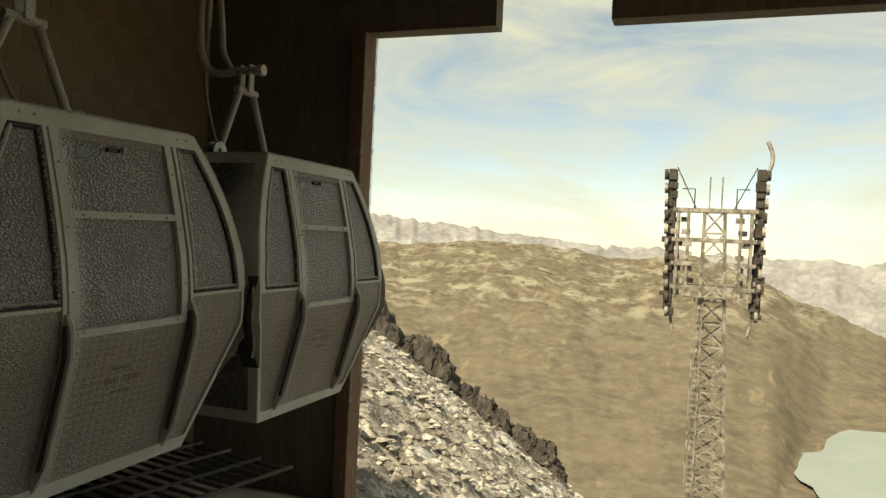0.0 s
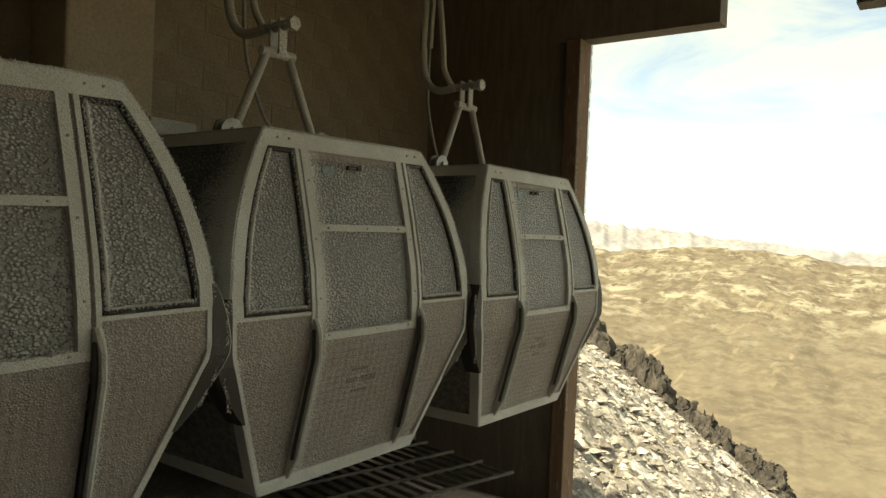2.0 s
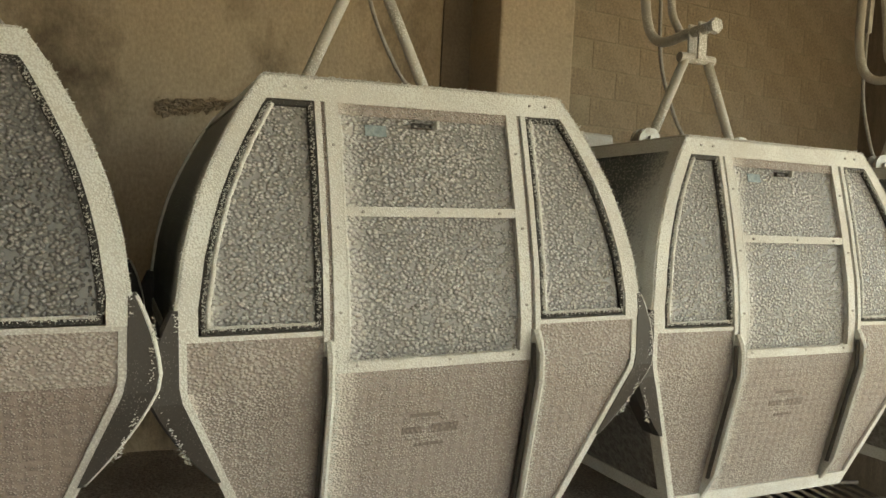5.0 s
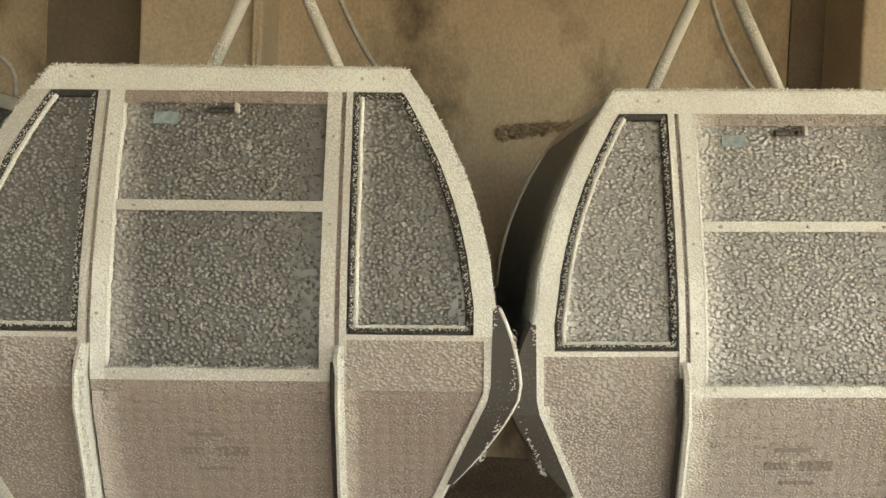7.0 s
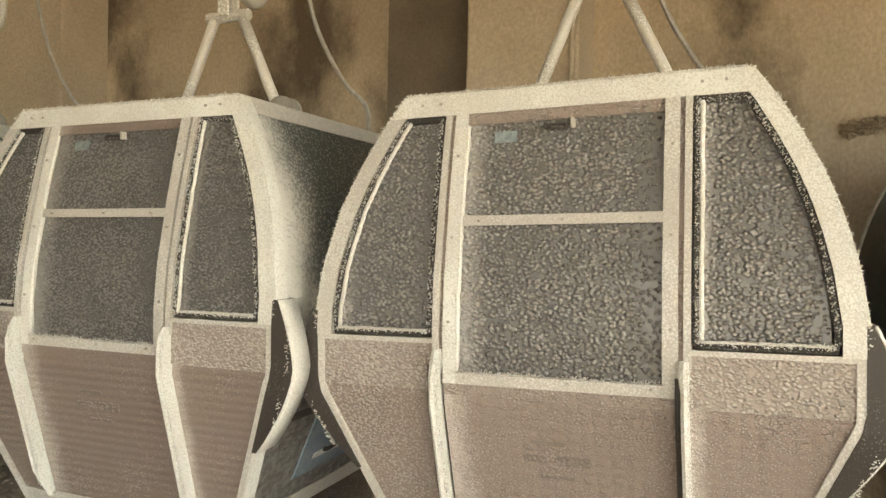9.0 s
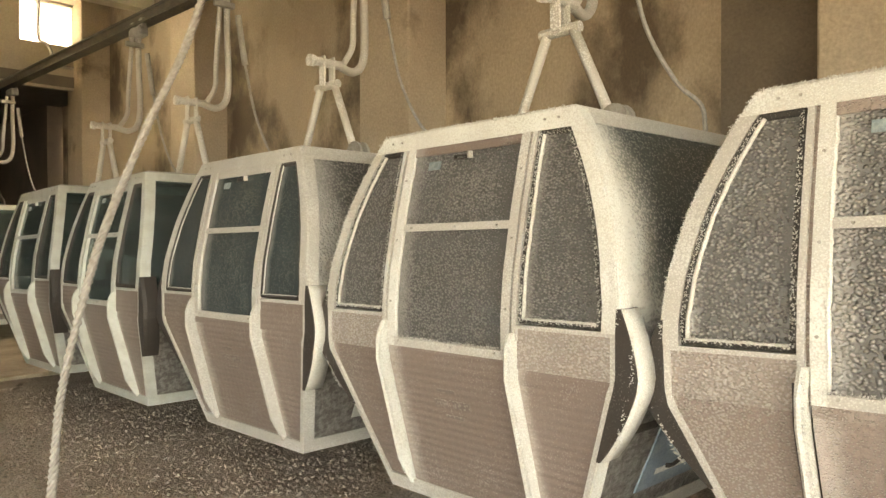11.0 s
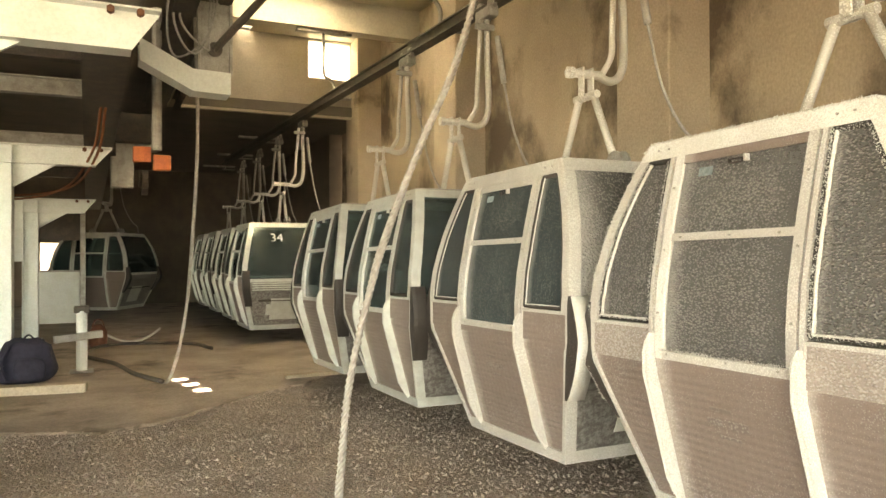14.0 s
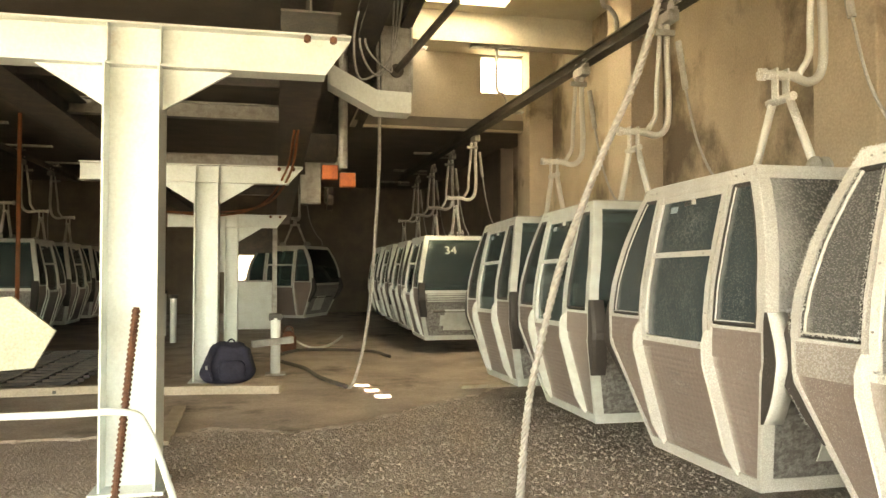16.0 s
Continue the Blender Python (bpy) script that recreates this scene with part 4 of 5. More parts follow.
def ground_z(th, r):
    """Height at an azimuth (degrees from +y towards +x) and distance from the hall's mouth."""
    a = radians(th + BEARING)
    x, y = EYE.x + r * math.sin(a), EYE.y + r * math.cos(a)
    if r < 26:
        z = near_z(x, y)
        if y > 8.8:
            z += 0.28 * fr(x * 0.8, y * 0.8) + 0.10 * fr(x * 3, y * 3, 4)
        return z if y > 8.7 else min(z, -1.6)
    rim = near_z(EYE.x + 26 * math.sin(a), EYE.y + 26 * math.cos(a))
    floor_r, floor_h = 1250.0, -445.0
    if r < floor_r:
        k = (r - 26) / (floor_r - 26)
        return rim - 6 + (floor_h - rim + 6) * k ** 0.72 + min(1, k * 6) * 14 * fr(x * 0.004, y * 0.004)
    top = -22.0 + 46 * fr(th * 0.09, 2.0, 1.0) + 26 * (0.5 - abs(noise.noise(Vector((th * 0.35, 5.0, 2.0))))) + 9 * fr(th * 1.1, 3.0, 6.0, 3)
    if th > -3:
        top -= min(1.0, (th + 3) / 13.0) ** 1.15 * 300
    if abs(th) > 60:
        top = 300
    k = max(0.0, min(1.0, (th - 2.5) / 4.0))
    shore = 60 + 960 * k * k * (3 - 2 * k)
    if r < floor_r + shore:
        return floor_h + 6 * fr(x * 0.01, y * 0.01)
    k = min(1.0, (r - floor_r - shore) / (3300 - floor_r - shore))
    z = floor_h + (top - floor_h) * (0.62 * k + 0.38 * k ** 2.2)
    z += math.sin(math.pi * min(1, k * 1.02)) * (26 * fr(x * 0.0022, y * 0.0022, 2.0, 4) - 16 * abs(noise.noise(Vector((x * 0.0036, y * 0.0012, 7)))))
    z -= 8 * abs(fr(th * 0.55 + k * 2.2, k * 1.6, 4.0, 4)) * math.sin(math.pi * k)
    z += 3.5 * fr(x * 0.012, y * 0.012, 6.0, 4) * min(1, k * 5)
    if r > 3300:
        z -= (r - 3300) * 0.25
    return z


ths = [-180 + 6 * k for k in range(22)] + [-48 + 0.25 * k for k in range(281)] + [24 + 6 * k for k in range(26)]
rs = [7.5 * (26 / 7.5) ** (k / 44) for k in range(45)] + [27 * (1250 / 27) ** (k / 26) for k in range(27)] + [1300 + 2000 * k / 90 for k in range(91)] + [3450, 3900, 4700]
bm = bmesh.new()
rings = []
for r in rs:
    rings.append([bm.verts.new((EYE.x + r * math.sin(radians(t + BEARING)), EYE.y + r * math.cos(radians(t + BEARING)), ground_z(t, r))) for t in ths])
for a, b in zip(rings, rings[1:]):
    for j in range(len(ths)):
        k = (j + 1) % len(ths)
        bm.faces.new((a[j], a[k], b[k], b[j]))
me = mesh_of("ground", bm, M_MEADOW, True)
me.materials.append(M_SCREE)
n_near = len(ths) * 46
for p in me.polygons:
    p.material_index = 1 if p.index < n_near else 0
tagged(new("ground", me), "scree slope falling to a brown alpine valley and ridge", "terrain", kind="structure")

# lake in the valley
bm = bmesh.new()
vs = []
for k in range(64):
    a = 2 * math.pi * k / 64
    rr = 1 + 0.30 * fr(math.cos(a) * 1.7, math.sin(a) * 1.7, 2.0, 3)
    th, r = 13.5 + 8.6 * rr * math.cos(a), 1720 + 470 * rr * math.sin(a)
    vs.append(bm.verts.new((EYE.x + r * math.sin(radians(th + BEARING)), EYE.y + r * math.cos(radians(th + BEARING)), -436.5)))
bm.faces.new(vs)
solid("water", bm, M_WATER, "grey-green mountain lake", "lake", kind="structure")

# distant serrated ranges
def far_range(name, th0, th1, r, lo, hi, seed, label):
    bm = bmesh.new()
    n, m = 260, 14
    rows = []
    for j in range(m + 1):
        row = []
        for i in range(n + 1):
            th = th0 + (th1 - th0) * i / n
            h = (hi * (1.0 if seed > 2 else max(0.1, 1.0 - (th + 31) / 24.0)) + 28 * fr(th * 0.45, seed, 0, 3) + 16 * fr(th * 1.9, seed, 3, 3))
            k = j / m
            rr = r - 700 * (1 - k) + 90 * fr(th * 0.8, j * 0.35, seed, 3) * (1 - k)
            z = lo + (h - lo) * k + 45 * fr(th * 0.9, j * 0.45, seed + 5, 3) * (1 - k) * k * 3
            row.append(bm.verts.new((EYE.x + rr * math.sin(radians(th + BEARING)), EYE.y + rr * math.cos(radians(th + BEARING)), z)))
        rows.append(row)
    for a, b in zip(rows, rows[1:]):
        for i in range(n):
            bm.faces.new((a[i], a[i + 1], b[i + 1], b[i]))
    return solid(name, bm, M_FAR_HAZE, label, "mountains", kind="structure", smooth=True)


far_range("backdrop_range", -50, -3, 4300, -200, 165, 1.0, "serrated distant mountain range, haze put into its pale colour")
far_range("backdrop_range", -9, 45, 4600, -520, -12, 8.0, "distant mountain range, haze put into its pale colour")


def stone(rng, bm, p, s, flat=0.6):
    r = bmesh.ops.create_icosphere(bm, subdivisions=1, radius=1.0)
    t = Euler((rng.uniform(0, 6), rng.uniform(0, 6), rng.uniform(0, 6))).to_matrix()
    for v in r["verts"]:
        d = v.co * (1 + rng.uniform(-0.3, 0.3))
        d = t @ d
        v.co = Vector(p) + Vector((d.x * s, d.y * s * rng.uniform(0.8, 1.1), d.z * s * flat))


def cheap_stones(name, mat, places, label, flat=0.6, parent=None):
    """Many small stones in one mesh: jittered octahedra."""
    rng = random.Random(3)
    vs, fs = [], []
    corners = [(1, 0, 0), (0, 1, 0), (-1, 0, 0), (0, -1, 0), (0, 0, 1), (0, 0, -1)]
    tri = [(0, 1, 4), (1, 2, 4), (2, 3, 4), (3, 0, 4), (1, 0, 5), (2, 1, 5), (3, 2, 5), (0, 3, 5)]
    for (x, y, z), s in places:
        o, a = len(vs), rng.uniform(0, 6.3)
        ca, sa = math.cos(a), math.sin(a)
        for cx, cy, cz in corners:
            k = s * rng.uniform(0.6, 1.25)
            u, v, w = cx + rng.uniform(-0.3, 0.3), cy + rng.uniform(-0.3, 0.3), cz * flat + rng.uniform(-0.2, 0.2)
            vs.append((x + k * (ca * u - sa * v), y + k * (sa * u + ca * v), z + k * w))
        fs += [(a_ + o, b_ + o, c_ + o) for a_, b_, c_ in tri]
    me = bpy.data.meshes.new(name)
    me.from_pydata(vs, [], fs)
    me.materials.append(mat)
    return tagged(new(name, me), label, "stones", kind="stuff")


rng = random.Random(5)
places = []
for _ in range(16000):
    th, r = rng.uniform(-40, 6), 8.5 + 17 * rng.random() ** 0.8
    x, y = EYE.x + r * math.sin(radians(th + BEARING)), EYE.y + r * math.cos(radians(th + BEARING))
    if y > 9.2:
        places.append(((x, y, ground_z(th, r)), 0.025 + 0.17 * rng.random() ** 6))
cheap_stones("scree", M_ROCK, places, "pale angular scree stones on the slope", 0.55)

# jagged outcrops along the rim of the near slope
def outcrop(th0, th1, h, seed, r0=24.6, depth=2.4):
    bm = bmesh.new()
    n, m = 70, 22
    rows = []
    for j in range(m + 1):
        v = j / m
        row = []
        for i in range(n + 1):
            u = i / n
            th, r = th0 + (th1 - th0) * u, r0 + depth * v
            ridge = 1 - abs(noise.noise(Vector((u * 6 + seed, v * 2.2, seed)))) * 1.6
            lift = h * math.sin(math.pi * min(1, max(0, u))) ** 0.35 * math.sin(math.pi * (0.06 + 0.8 * v)) ** 0.8 * (0.62 + 0.5 * ridge + 0.35 * fr(u * 14, v * 6, seed, 4))
            x, y = EYE.x + r * math.sin(radians(th + BEARING)), EYE.y + r * math.cos(radians(th + BEARING))
            jit = 0.18 * fr(u * 20, v * 9, seed + 3)
            row.append(bm.verts.new((x + jit, y + jit, ground_z(th, min(r, 25.9)) - 0.25 + lift)))
        rows.append(row)
    for a, c in zip(rows, rows[1:]):
        for i in range(n):
            bm.faces.new((a[i], a[i + 1], c[i + 1], c[i]))
    return solid("rock_outcrop", bm, M_CRAG, "dark jagged rock outcrop on the slope's rim", "rock", "outcrops on the rim")


outcrop(-34.0, -24.2, 1.5, 1.0)
outcrop(-24.6, -19.6, 1.15, 4.0)
outcrop(-19.8, -15.4, 1.0, 9.0)
outcrop(-15.8, -11.4, 1.0, 14.0)

# ---- lift pylon outside ----
def lattice(bm, base, top, w0, w1, panels, leg=0.06, brace=0.03):
    base, top = Vector(base), Vector(top)
    ring = []
    for k in range(panels + 1):
        t = k / panels
        c, w = base.lerp(top, t), (w0 + (w1 - w0) * t) / 2
        ring.append([c + Vector((sx * w, sy * w, 0)) for sx, sy in ((-1, -1), (1, -1), (1, 1), (-1, 1))])
    for k in range(4):
        tube(bm, [ring[0][k], ring[-1][k]], leg, 5)
    for a, b in zip(ring, ring[1:]):
        for k in range(4):
            j = (k + 1) % 4
            tube(bm, [a[k], b[j]], brace, 4)
            tube(bm, [a[j], b[k]], brace, 4)
            tube(bm, [b[k], b[j]], brace, 4)
    return bm


pylon = thing("lift_pylon", (2.92, 41.5, -19.0), "rimed steel lattice lift pylon with sheave trains", "pylon")
part("mast", lattice(bmesh.new(), (0.32, 0, 0), (0, 0, 22.8), 2.1, 0.95, 20, 0.085, 0.045), M_PYLON, pylon)
rp = random.Random(11)
for z in (18.9, 20.1, 21.3, 22.8):
    hb = bmesh.new()
    for y in (-0.5, 0.5):
        box(hb, (0, y, z), (4.0, 0.16, 0.2))
    part("crossbeam", hb, M_PYLON, pylon)
for x in (-1.75, -1.25, 1.25, 1.75):
    hb = bmesh.new()
    for y in (-0.5, 0.5):
        box(hb, (x, y, 20.6), (0.13, 0.13, 4.6))
    for k in range(7):
        box(hb, (x + rp.uniform(-0.15, 0.15), rp.uniform(-0.5, 0.4), 18.6 + 0.62 * k), (0.42, 0.3, 0.26))
    part("ladder_frame", hb, M_PYLON, pylon)
for x in (-0.28, 0.3):
    part("aerial", tube(bmesh.new(), [(x, -0.3, 22.8), (x, -0.3, 24.5)], 0.035, 5), M_PYLON, pylon)
for s in (-1, 1):
    arm = bmesh.new()
    box(arm, (s * 2.1, 0, 21.3), (0.42, 0.5, 7.2), 0.04)
    for k in range(16):
        box(arm, (s * (2.1 + rp.uniform(-0.16, 0.2)), -0.2, 17.6 + 0.46 * k), (rp.uniform(0.25, 0.5), 0.3, rp.uniform(0.2, 0.5)), 0.03)
    tube(arm, [(s * 0.9, 0, 22.9), (s * 1.9, 0, 25.0)], 0.03, 5)
    tube(arm, [(s * 1.0, 0, 22.9), (s * 1.0, 0, 23.9), (s * 1.6, 0, 23.9)], 0.035, 5)
    part("sheave_beam", arm, M_CRAG, pylon, "dark rimed sheave beam")
    for k in range(11):
        wh = bmesh.new()
        r = bmesh.ops.create_cone(wh, cap_ends=True, segments=12, radius1=0.27, radius2=0.27, depth=0.16)
        bmesh.ops.transform(wh, matrix=pose(s * (2.42 - 0.03 * k), -0.25, 24.6 - 0.7 * k, 0, 90, 0), verts=r["verts"])
        part("sheave", wh, M_PYLON if k % 3 else M_CRAG, pylon)
    part("cable_catcher", tube(bmesh.new(), arc([(s * 2.0, 0, 18.2), (s * 1.9, 0, 17.2), (s * 1.75, 0, 16.5)]), 0.08, 6), M_PYLON, pylon)
    if s > 0:
        part("cable_catcher", tube(bmesh.new(), arc([(2.35, 0, 24.6), (2.55, 0, 25.3), (2.5, 0, 25.8), (2.3, 0, 26.3)]), 0.1, 6), M_PYLON, pylon)
pf = bmesh.new()
box(pf, (-0.1, -0.7, 18.45), (1.5, 0.5, 0.08))
part("platform", pf, M_PYLON, pylon)
lad = bmesh.new()
for x in (-0.35, -0.75):
    tube(lad, [(x - 0.15, -1.25, 0.3), (x, -0.75, 18.5)], 0.035, 5)
for k in range(60):
    t = k / 60
    tube(lad, [(-0.9 + 0.15 * t, -1.25 + 0.5 * t, 0.3 + 18.2 * t), (-0.5 + 0.15 * t, -1.25 + 0.5 * t, 0.3 + 18.2 * t)], 0.018, 4)
part("ladder", lad, M_PYLON, pylon)

# ---- gondola cabins ----
FROSTED = "taupe gondola cabin covered in white hoar frost, hanging from the rail"
THIN = "taupe gondola cabin thinly rimed, hanging from the rail"
CLEAN = "taupe gondola cabin with dark tinted windows, hanging from the rail"


def hung(x, y, dz=0.0, swing=1.5, turn=0.0):
    """Pose of a cabin on the rail; swing: degrees by which it leans along the row."""
    return pose(x, y, BASE + dz, swing, 0, turn)


g3 = gondola((-0.897, 0.56), 0, 2, FROSTED)
g3.matrix_world = hung(-0.897, 0.56, 0.0, 1.85, -1.4)
g4 = gondola((-0.801, -1.559), 0, 2, "taupe gondola cabin lightly rimed, hanging from the rail", M_MID_PANE, M_PANEL)
g4.matrix_world = hung(-0.801, -1.559, 0.0, 0.7, -1.0)
g2 = gondola((-0.917, 2.693), 0, 2, "taupe gondola cabin thickly rimed, coloured paler for the mouth's light", M_LIT_HEAVY_PANE, M_LIT_HEAVY_PANEL)
g2.matrix_world = hung(-0.917, 2.693, 0.015, 2.4, -1.0)
g1 = copy_thing(g2, hung(-1.006, 4.837, -0.015, 1.1, -0.8))
g0 = copy_thing(g2, hung(-0.946, 6.884, -0.01, 0.25, 0.0))
g5 = gondola((-0.746, -3.672), 0, 1, THIN)
g5.matrix_world = hung(-0.746, -3.672, 0.005, 0.7, 0.1)
g6 = gondola((-0.665, -5.814), 0, 0, CLEAN)
g6.matrix_world = hung(-0.665, -5.814, -0.02, 1.0, -1.0)
g7 = copy_thing(g6, hung(-0.634, -7.931, -0.025, 1.5, -0.4))
cab34 = copy_thing(g6, hung(-0.62, -13.5, 0.0, 0.0, 0.0))
for x, y, turn in ((-0.72, -16.0, 0), (-0.76, -18.4, 0), (-0.80, -20.9, 0), (2.4, -20.6, 62), (8.6, -16.7, 180), (8.6, -19.1, 180), (8.6, -21.5, 180)):
    copy_thing(g6, pose(x, y, BASE, 0, 0, turn))


def shift_hanger(cabin, d):
    """Moves a cabin's hanger along its roof."""
    for o in cabin.children:
        if o.name.split(".")[0] in ("hanger_leg", "lug", "joint", "hanger_arm", "stay", "grip", "damper", "hose"):
            o.location.y += d


for cabin, d in ((g0, 0.12), (g1, 0.07), (g5, -0.09), (g6, -0.09), (g7, -0.09)):
    shift_hanger(cabin, d)

# overhead rail
rail = thing("overhead_rail", (0, 0, 4.3), "dark steel overhead cabin rail", "rail")
bm = bmesh.new()
turn = Euler((0, 0, radians(1.5))).to_matrix()
box(bm, (-1.14, -6.6, 0.16), (0.10, 29.6, 0.02), 0, turn)
box(bm, (-1.14, -6.6, 0.02), (0.16, 29.6, 0.03), 0, turn)
box(bm, (-1.14, -6.6, 0.09), (0.03, 29.6, 0.14), 0, turn)
part("rail_beam", bm, M_DARK, rail)

# second rail on the far side, and the brackets that carry the rails
rail2 = thing("overhead_rail", (0, 0, 4.3), "dark steel overhead cabin rail", "rail")
bm = bmesh.new()
box(bm, (9.03, -13.0, 0.16), (0.10, 22.0, 0.02))
box(bm, (9.03, -13.0, 0.02), (0.16, 22.0, 0.03))
box(bm, (9.03, -13.0, 0.09), (0.03, 22.0, 0.14))
part("rail_beam", bm, M_DARK, rail2)


def rail_bracket(x, y, top, sgn):
    g = thing("rail_bracket", (x, y, 4.47), "pale steel S-shaped rail bracket under the ceiling", "bracket", "rail brackets")
    b = bmesh.new()
    box(b, (0, 0, 0.0), (0.40, 0.16, 0.025), 0.004)
    part("foot", b, M_STEEL, g)
    h = top - 4.47
    if h > 0.3:
        s = arc([(sgn * 0.12, 0, 0.0), (sgn * 0.12, 0, 0.22), (sgn * 0.2, 0, 0.34), (sgn * 0.3, 0, 0.44), (sgn * 0.3, 0, h - 0.04)])
    else:
        s = [(sgn * 0.12, 0, 0), (sgn * 0.12, 0, h - 0.02)]
    part("tube", tube(bmesh.new(), s, 0.028, 8), M_STEEL, g, "", True)
    b = bmesh.new()
    box(b, (sgn * 0.3, 0, h - 0.035), (1.0, 0.12, 0.05), 0.006)
    part("top_plate", b, M_STEEL, g)
    return g


rail_bracket(-1.3, -7.4, 5.66, 1)
rail_bracket(-1.3, -11.9, 5.66, 1)
rail_bracket(-1.3, 3.0, 5.66, 1)
for y in (-17.6, -21.0, -24.0):
    rail_bracket(-1.3, y, 4.6, 1)
for y in (-15.5, -18.5, -21.5):
    rail_bracket(9.0, y, 4.6, -1)

# number on one cabin's end window
cu = bpy.data.curves.new("number", "FONT")
cu.body, cu.size, cu.extrude, cu.align_x = "34", 0.24, 0.002, "CENTER"
tmp = bpy.data.objects.new("number", cu)
me = bpy.data.meshes.new_from_object(tmp)
bpy.data.objects.remove(tmp)
me.materials.clear()
me.materials.append(M_LETTER)
num = new("number", me)
num.parent = cab34
num.matrix_basis = pose(0.30, half_w(1.9) + 0.012, 1.90 - BASE, 61, 0, 180)
tagged(num, "white number on the end window")
bm = bmesh.new()
for z0, z1 in ((0.55, 0.75),):
    grid_solid(bm, [[(-0.5, half_w(z) + 0.006, z - BASE), (0.5, half_w(z) + 0.006, z - BASE)] for z in (z0, z1)], (0, -0.01, 0))
part("plate", bm, M_ALU, cab34)
for k in range(5):
    bm = bmesh.new()
    z = 1.02 + 0.04 * k
    box(bm, (0, half_w(z) + 0.02, z - BASE), (1.55, 0.03, 0.018), 0.003)
    part("slat", bm, M_ALU, cab34)

# ---- steel portal frames along the hall ----
def beam_i(bm, a, b, w, h, up=Vector((0, 0, 1)), t=0.016):
    """An I-section from a to b."""
    a, b = Vector(a), Vector(b)
    d = (b - a).normalized()
    side = d.cross(up).normalized()
    w2, h2 = w / 2, h / 2
    prof = [(-w2, -h2), (w2, -h2), (w2, -h2 + t), (t / 2, -h2 + t), (t / 2, h2 - t), (w2, h2 - t), (w2, h2), (-w2, h2), (-w2, h2 - t), (-t / 2, h2 - t), (-t / 2, -h2 + t), (-w2, -h2 + t)]
    r0 = [bm.verts.new(a + side * u + up * v) for u, v in prof]
    r1 = [bm.verts.new(b + side * u + up * v) for u, v in prof]
    for i in range(12):
        j = (i + 1) % 12
        bm.faces.new((r0[i], r0[j], r1[j], r1[i]))
    bm.faces.new(r0[::-1])
    bm.faces.new(r1)
    return bm


def portal(y, x0, x1, xc, z_bot, z_top, w_col, label):
    g = thing("steel_portal", (xc, y, 0), label, "steel frame", "white steel frames")
    col = bmesh.new()
    beam_i(col, (0, 0, 0.0), (0, 0, z_bot), 0.38, w_col, Vector((1, 0, 0)))
    box(col, (0, 0, 0.015), (w_col + 0.12, 0.46, 0.03), 0.004)
    part("column", col, M_WHITE, g, "white painted steel column")
    cb = bmesh.new()
    beam_i(cb, (x0 - xc, 0, (z_bot + z_top) / 2), (x1 - xc, 0, (z_bot + z_top) / 2), 0.22, z_top - z_bot)
    for v in cb.verts:
        if v.co.x < x0 - xc + 0.01 and v.co.z < (z_bot + z_top) / 2:
            v.co.x += 0.2
    part("crossbeam", cb, M_WHITE, g, "white painted crossbeam")
    for s in (-1, 1):
        gus = bmesh.new()
        pts = [(s * w_col / 2, z_bot), (s * (w_col / 2 + 0.5), z_bot), (s * w_col / 2, z_bot - 0.31)]
        f = [gus.verts.new((x, 0.02, z)) for x, z in pts]
        k = [gus.verts.new((x, -0.02, z)) for x, z in pts]
        gus.faces.new(f)
        gus.faces.new(k[::-1])
        for i in range(3):
            j = (i + 1) % 3
            gus.faces.new((f[i], k[i], k[j], f[j]))
        part("gusset", gus, M_WHITE, g)
    # stiffeners and bolts
    for s in (-1, 1):
        st = bmesh.new()
        box(st, (s * (w_col / 2 - 0.01), 0.06, (z_bot + z_top) / 2), (0.014, 0.1, z_top - z_bot - 0.04))
        part("stiffener", st, M_WHITE, g)
    for k in range(2):
        bt = bmesh.new()
        r = bmesh.ops.create_cone(bt, cap_ends=True, segments=6, radius1=0.03, radius2=0.03, depth=0.05)
        bmesh.ops.transform(bt, matrix=pose(x0 - xc + 0.14 + 0.2 * k, 0.11, z_top - 0.045, 90, 0, 0), verts=r["verts"])
        part("bolt", bt, M_RUST, g)
    return g


portal(-4.95, 2.29, 6.16, 3.89, 3.13, 3.45, 0.39, "white steel column and crossbeam with triangular gussets")
portal(-10.2, 2.50, 5.55, 3.85, 2.86, 3.12, 0.33, "white steel column and crossbeam beside a backpack")
portal(-15.5, 2.68, 5.13, 3.83, 2.5, 2.78, 0.27, "white steel column and crossbeam far down the hall")

# dark longitudinal girders and machinery overhead
def girder(name, a, b, w, h, mat, label):
    bm = bmesh.new()
    beam_i(bm, a, b, w, h)
    return solid(name, bm, mat, label, "girder", "overhead girders")


girder("girder", (2.62, -4.4, 3.63), (2.72, -25.0, 3.3), 0.42, 0.34, M_DARK, "dark steel girder resting on the crossbeams")
girder("girder", (5.45, -2.0, 3.63), (5.3, -25.0, 3.3), 0.42, 0.34, M_DARK, "dark steel girder resting on the crossbeams")
girder("girder", (2.05, 3.0, 4.2), (1.85, -13.0, 4.2), 0.22, 0.3, M_DARK, "dark steel girder along the cable line")
girder("girder", (1.62, 1.0, 4.35), (1.4, -13.0, 4.35), 0.12, 0.2, M_DARK, "narrow dark steel girder along the cable line")
for y in (-7.2, -9.0, -12.4, -14.0, -17.5):
    girder("girder", (2.6, y, 3.66 if y > -10 else 3.5), (5.5, y, 3.66 if y > -10 else 3.5), 0.16, 0.2, M_STEEL if y < -8 and y > -13 else M_DARK, "steel cross girder between the main girders")

mech = thing("drive_unit", (2.2, -13.0, 3.2), "dark oily conveyor drive hanging under the girders", "machine")
rm = random.Random(4)
b = bmesh.new()
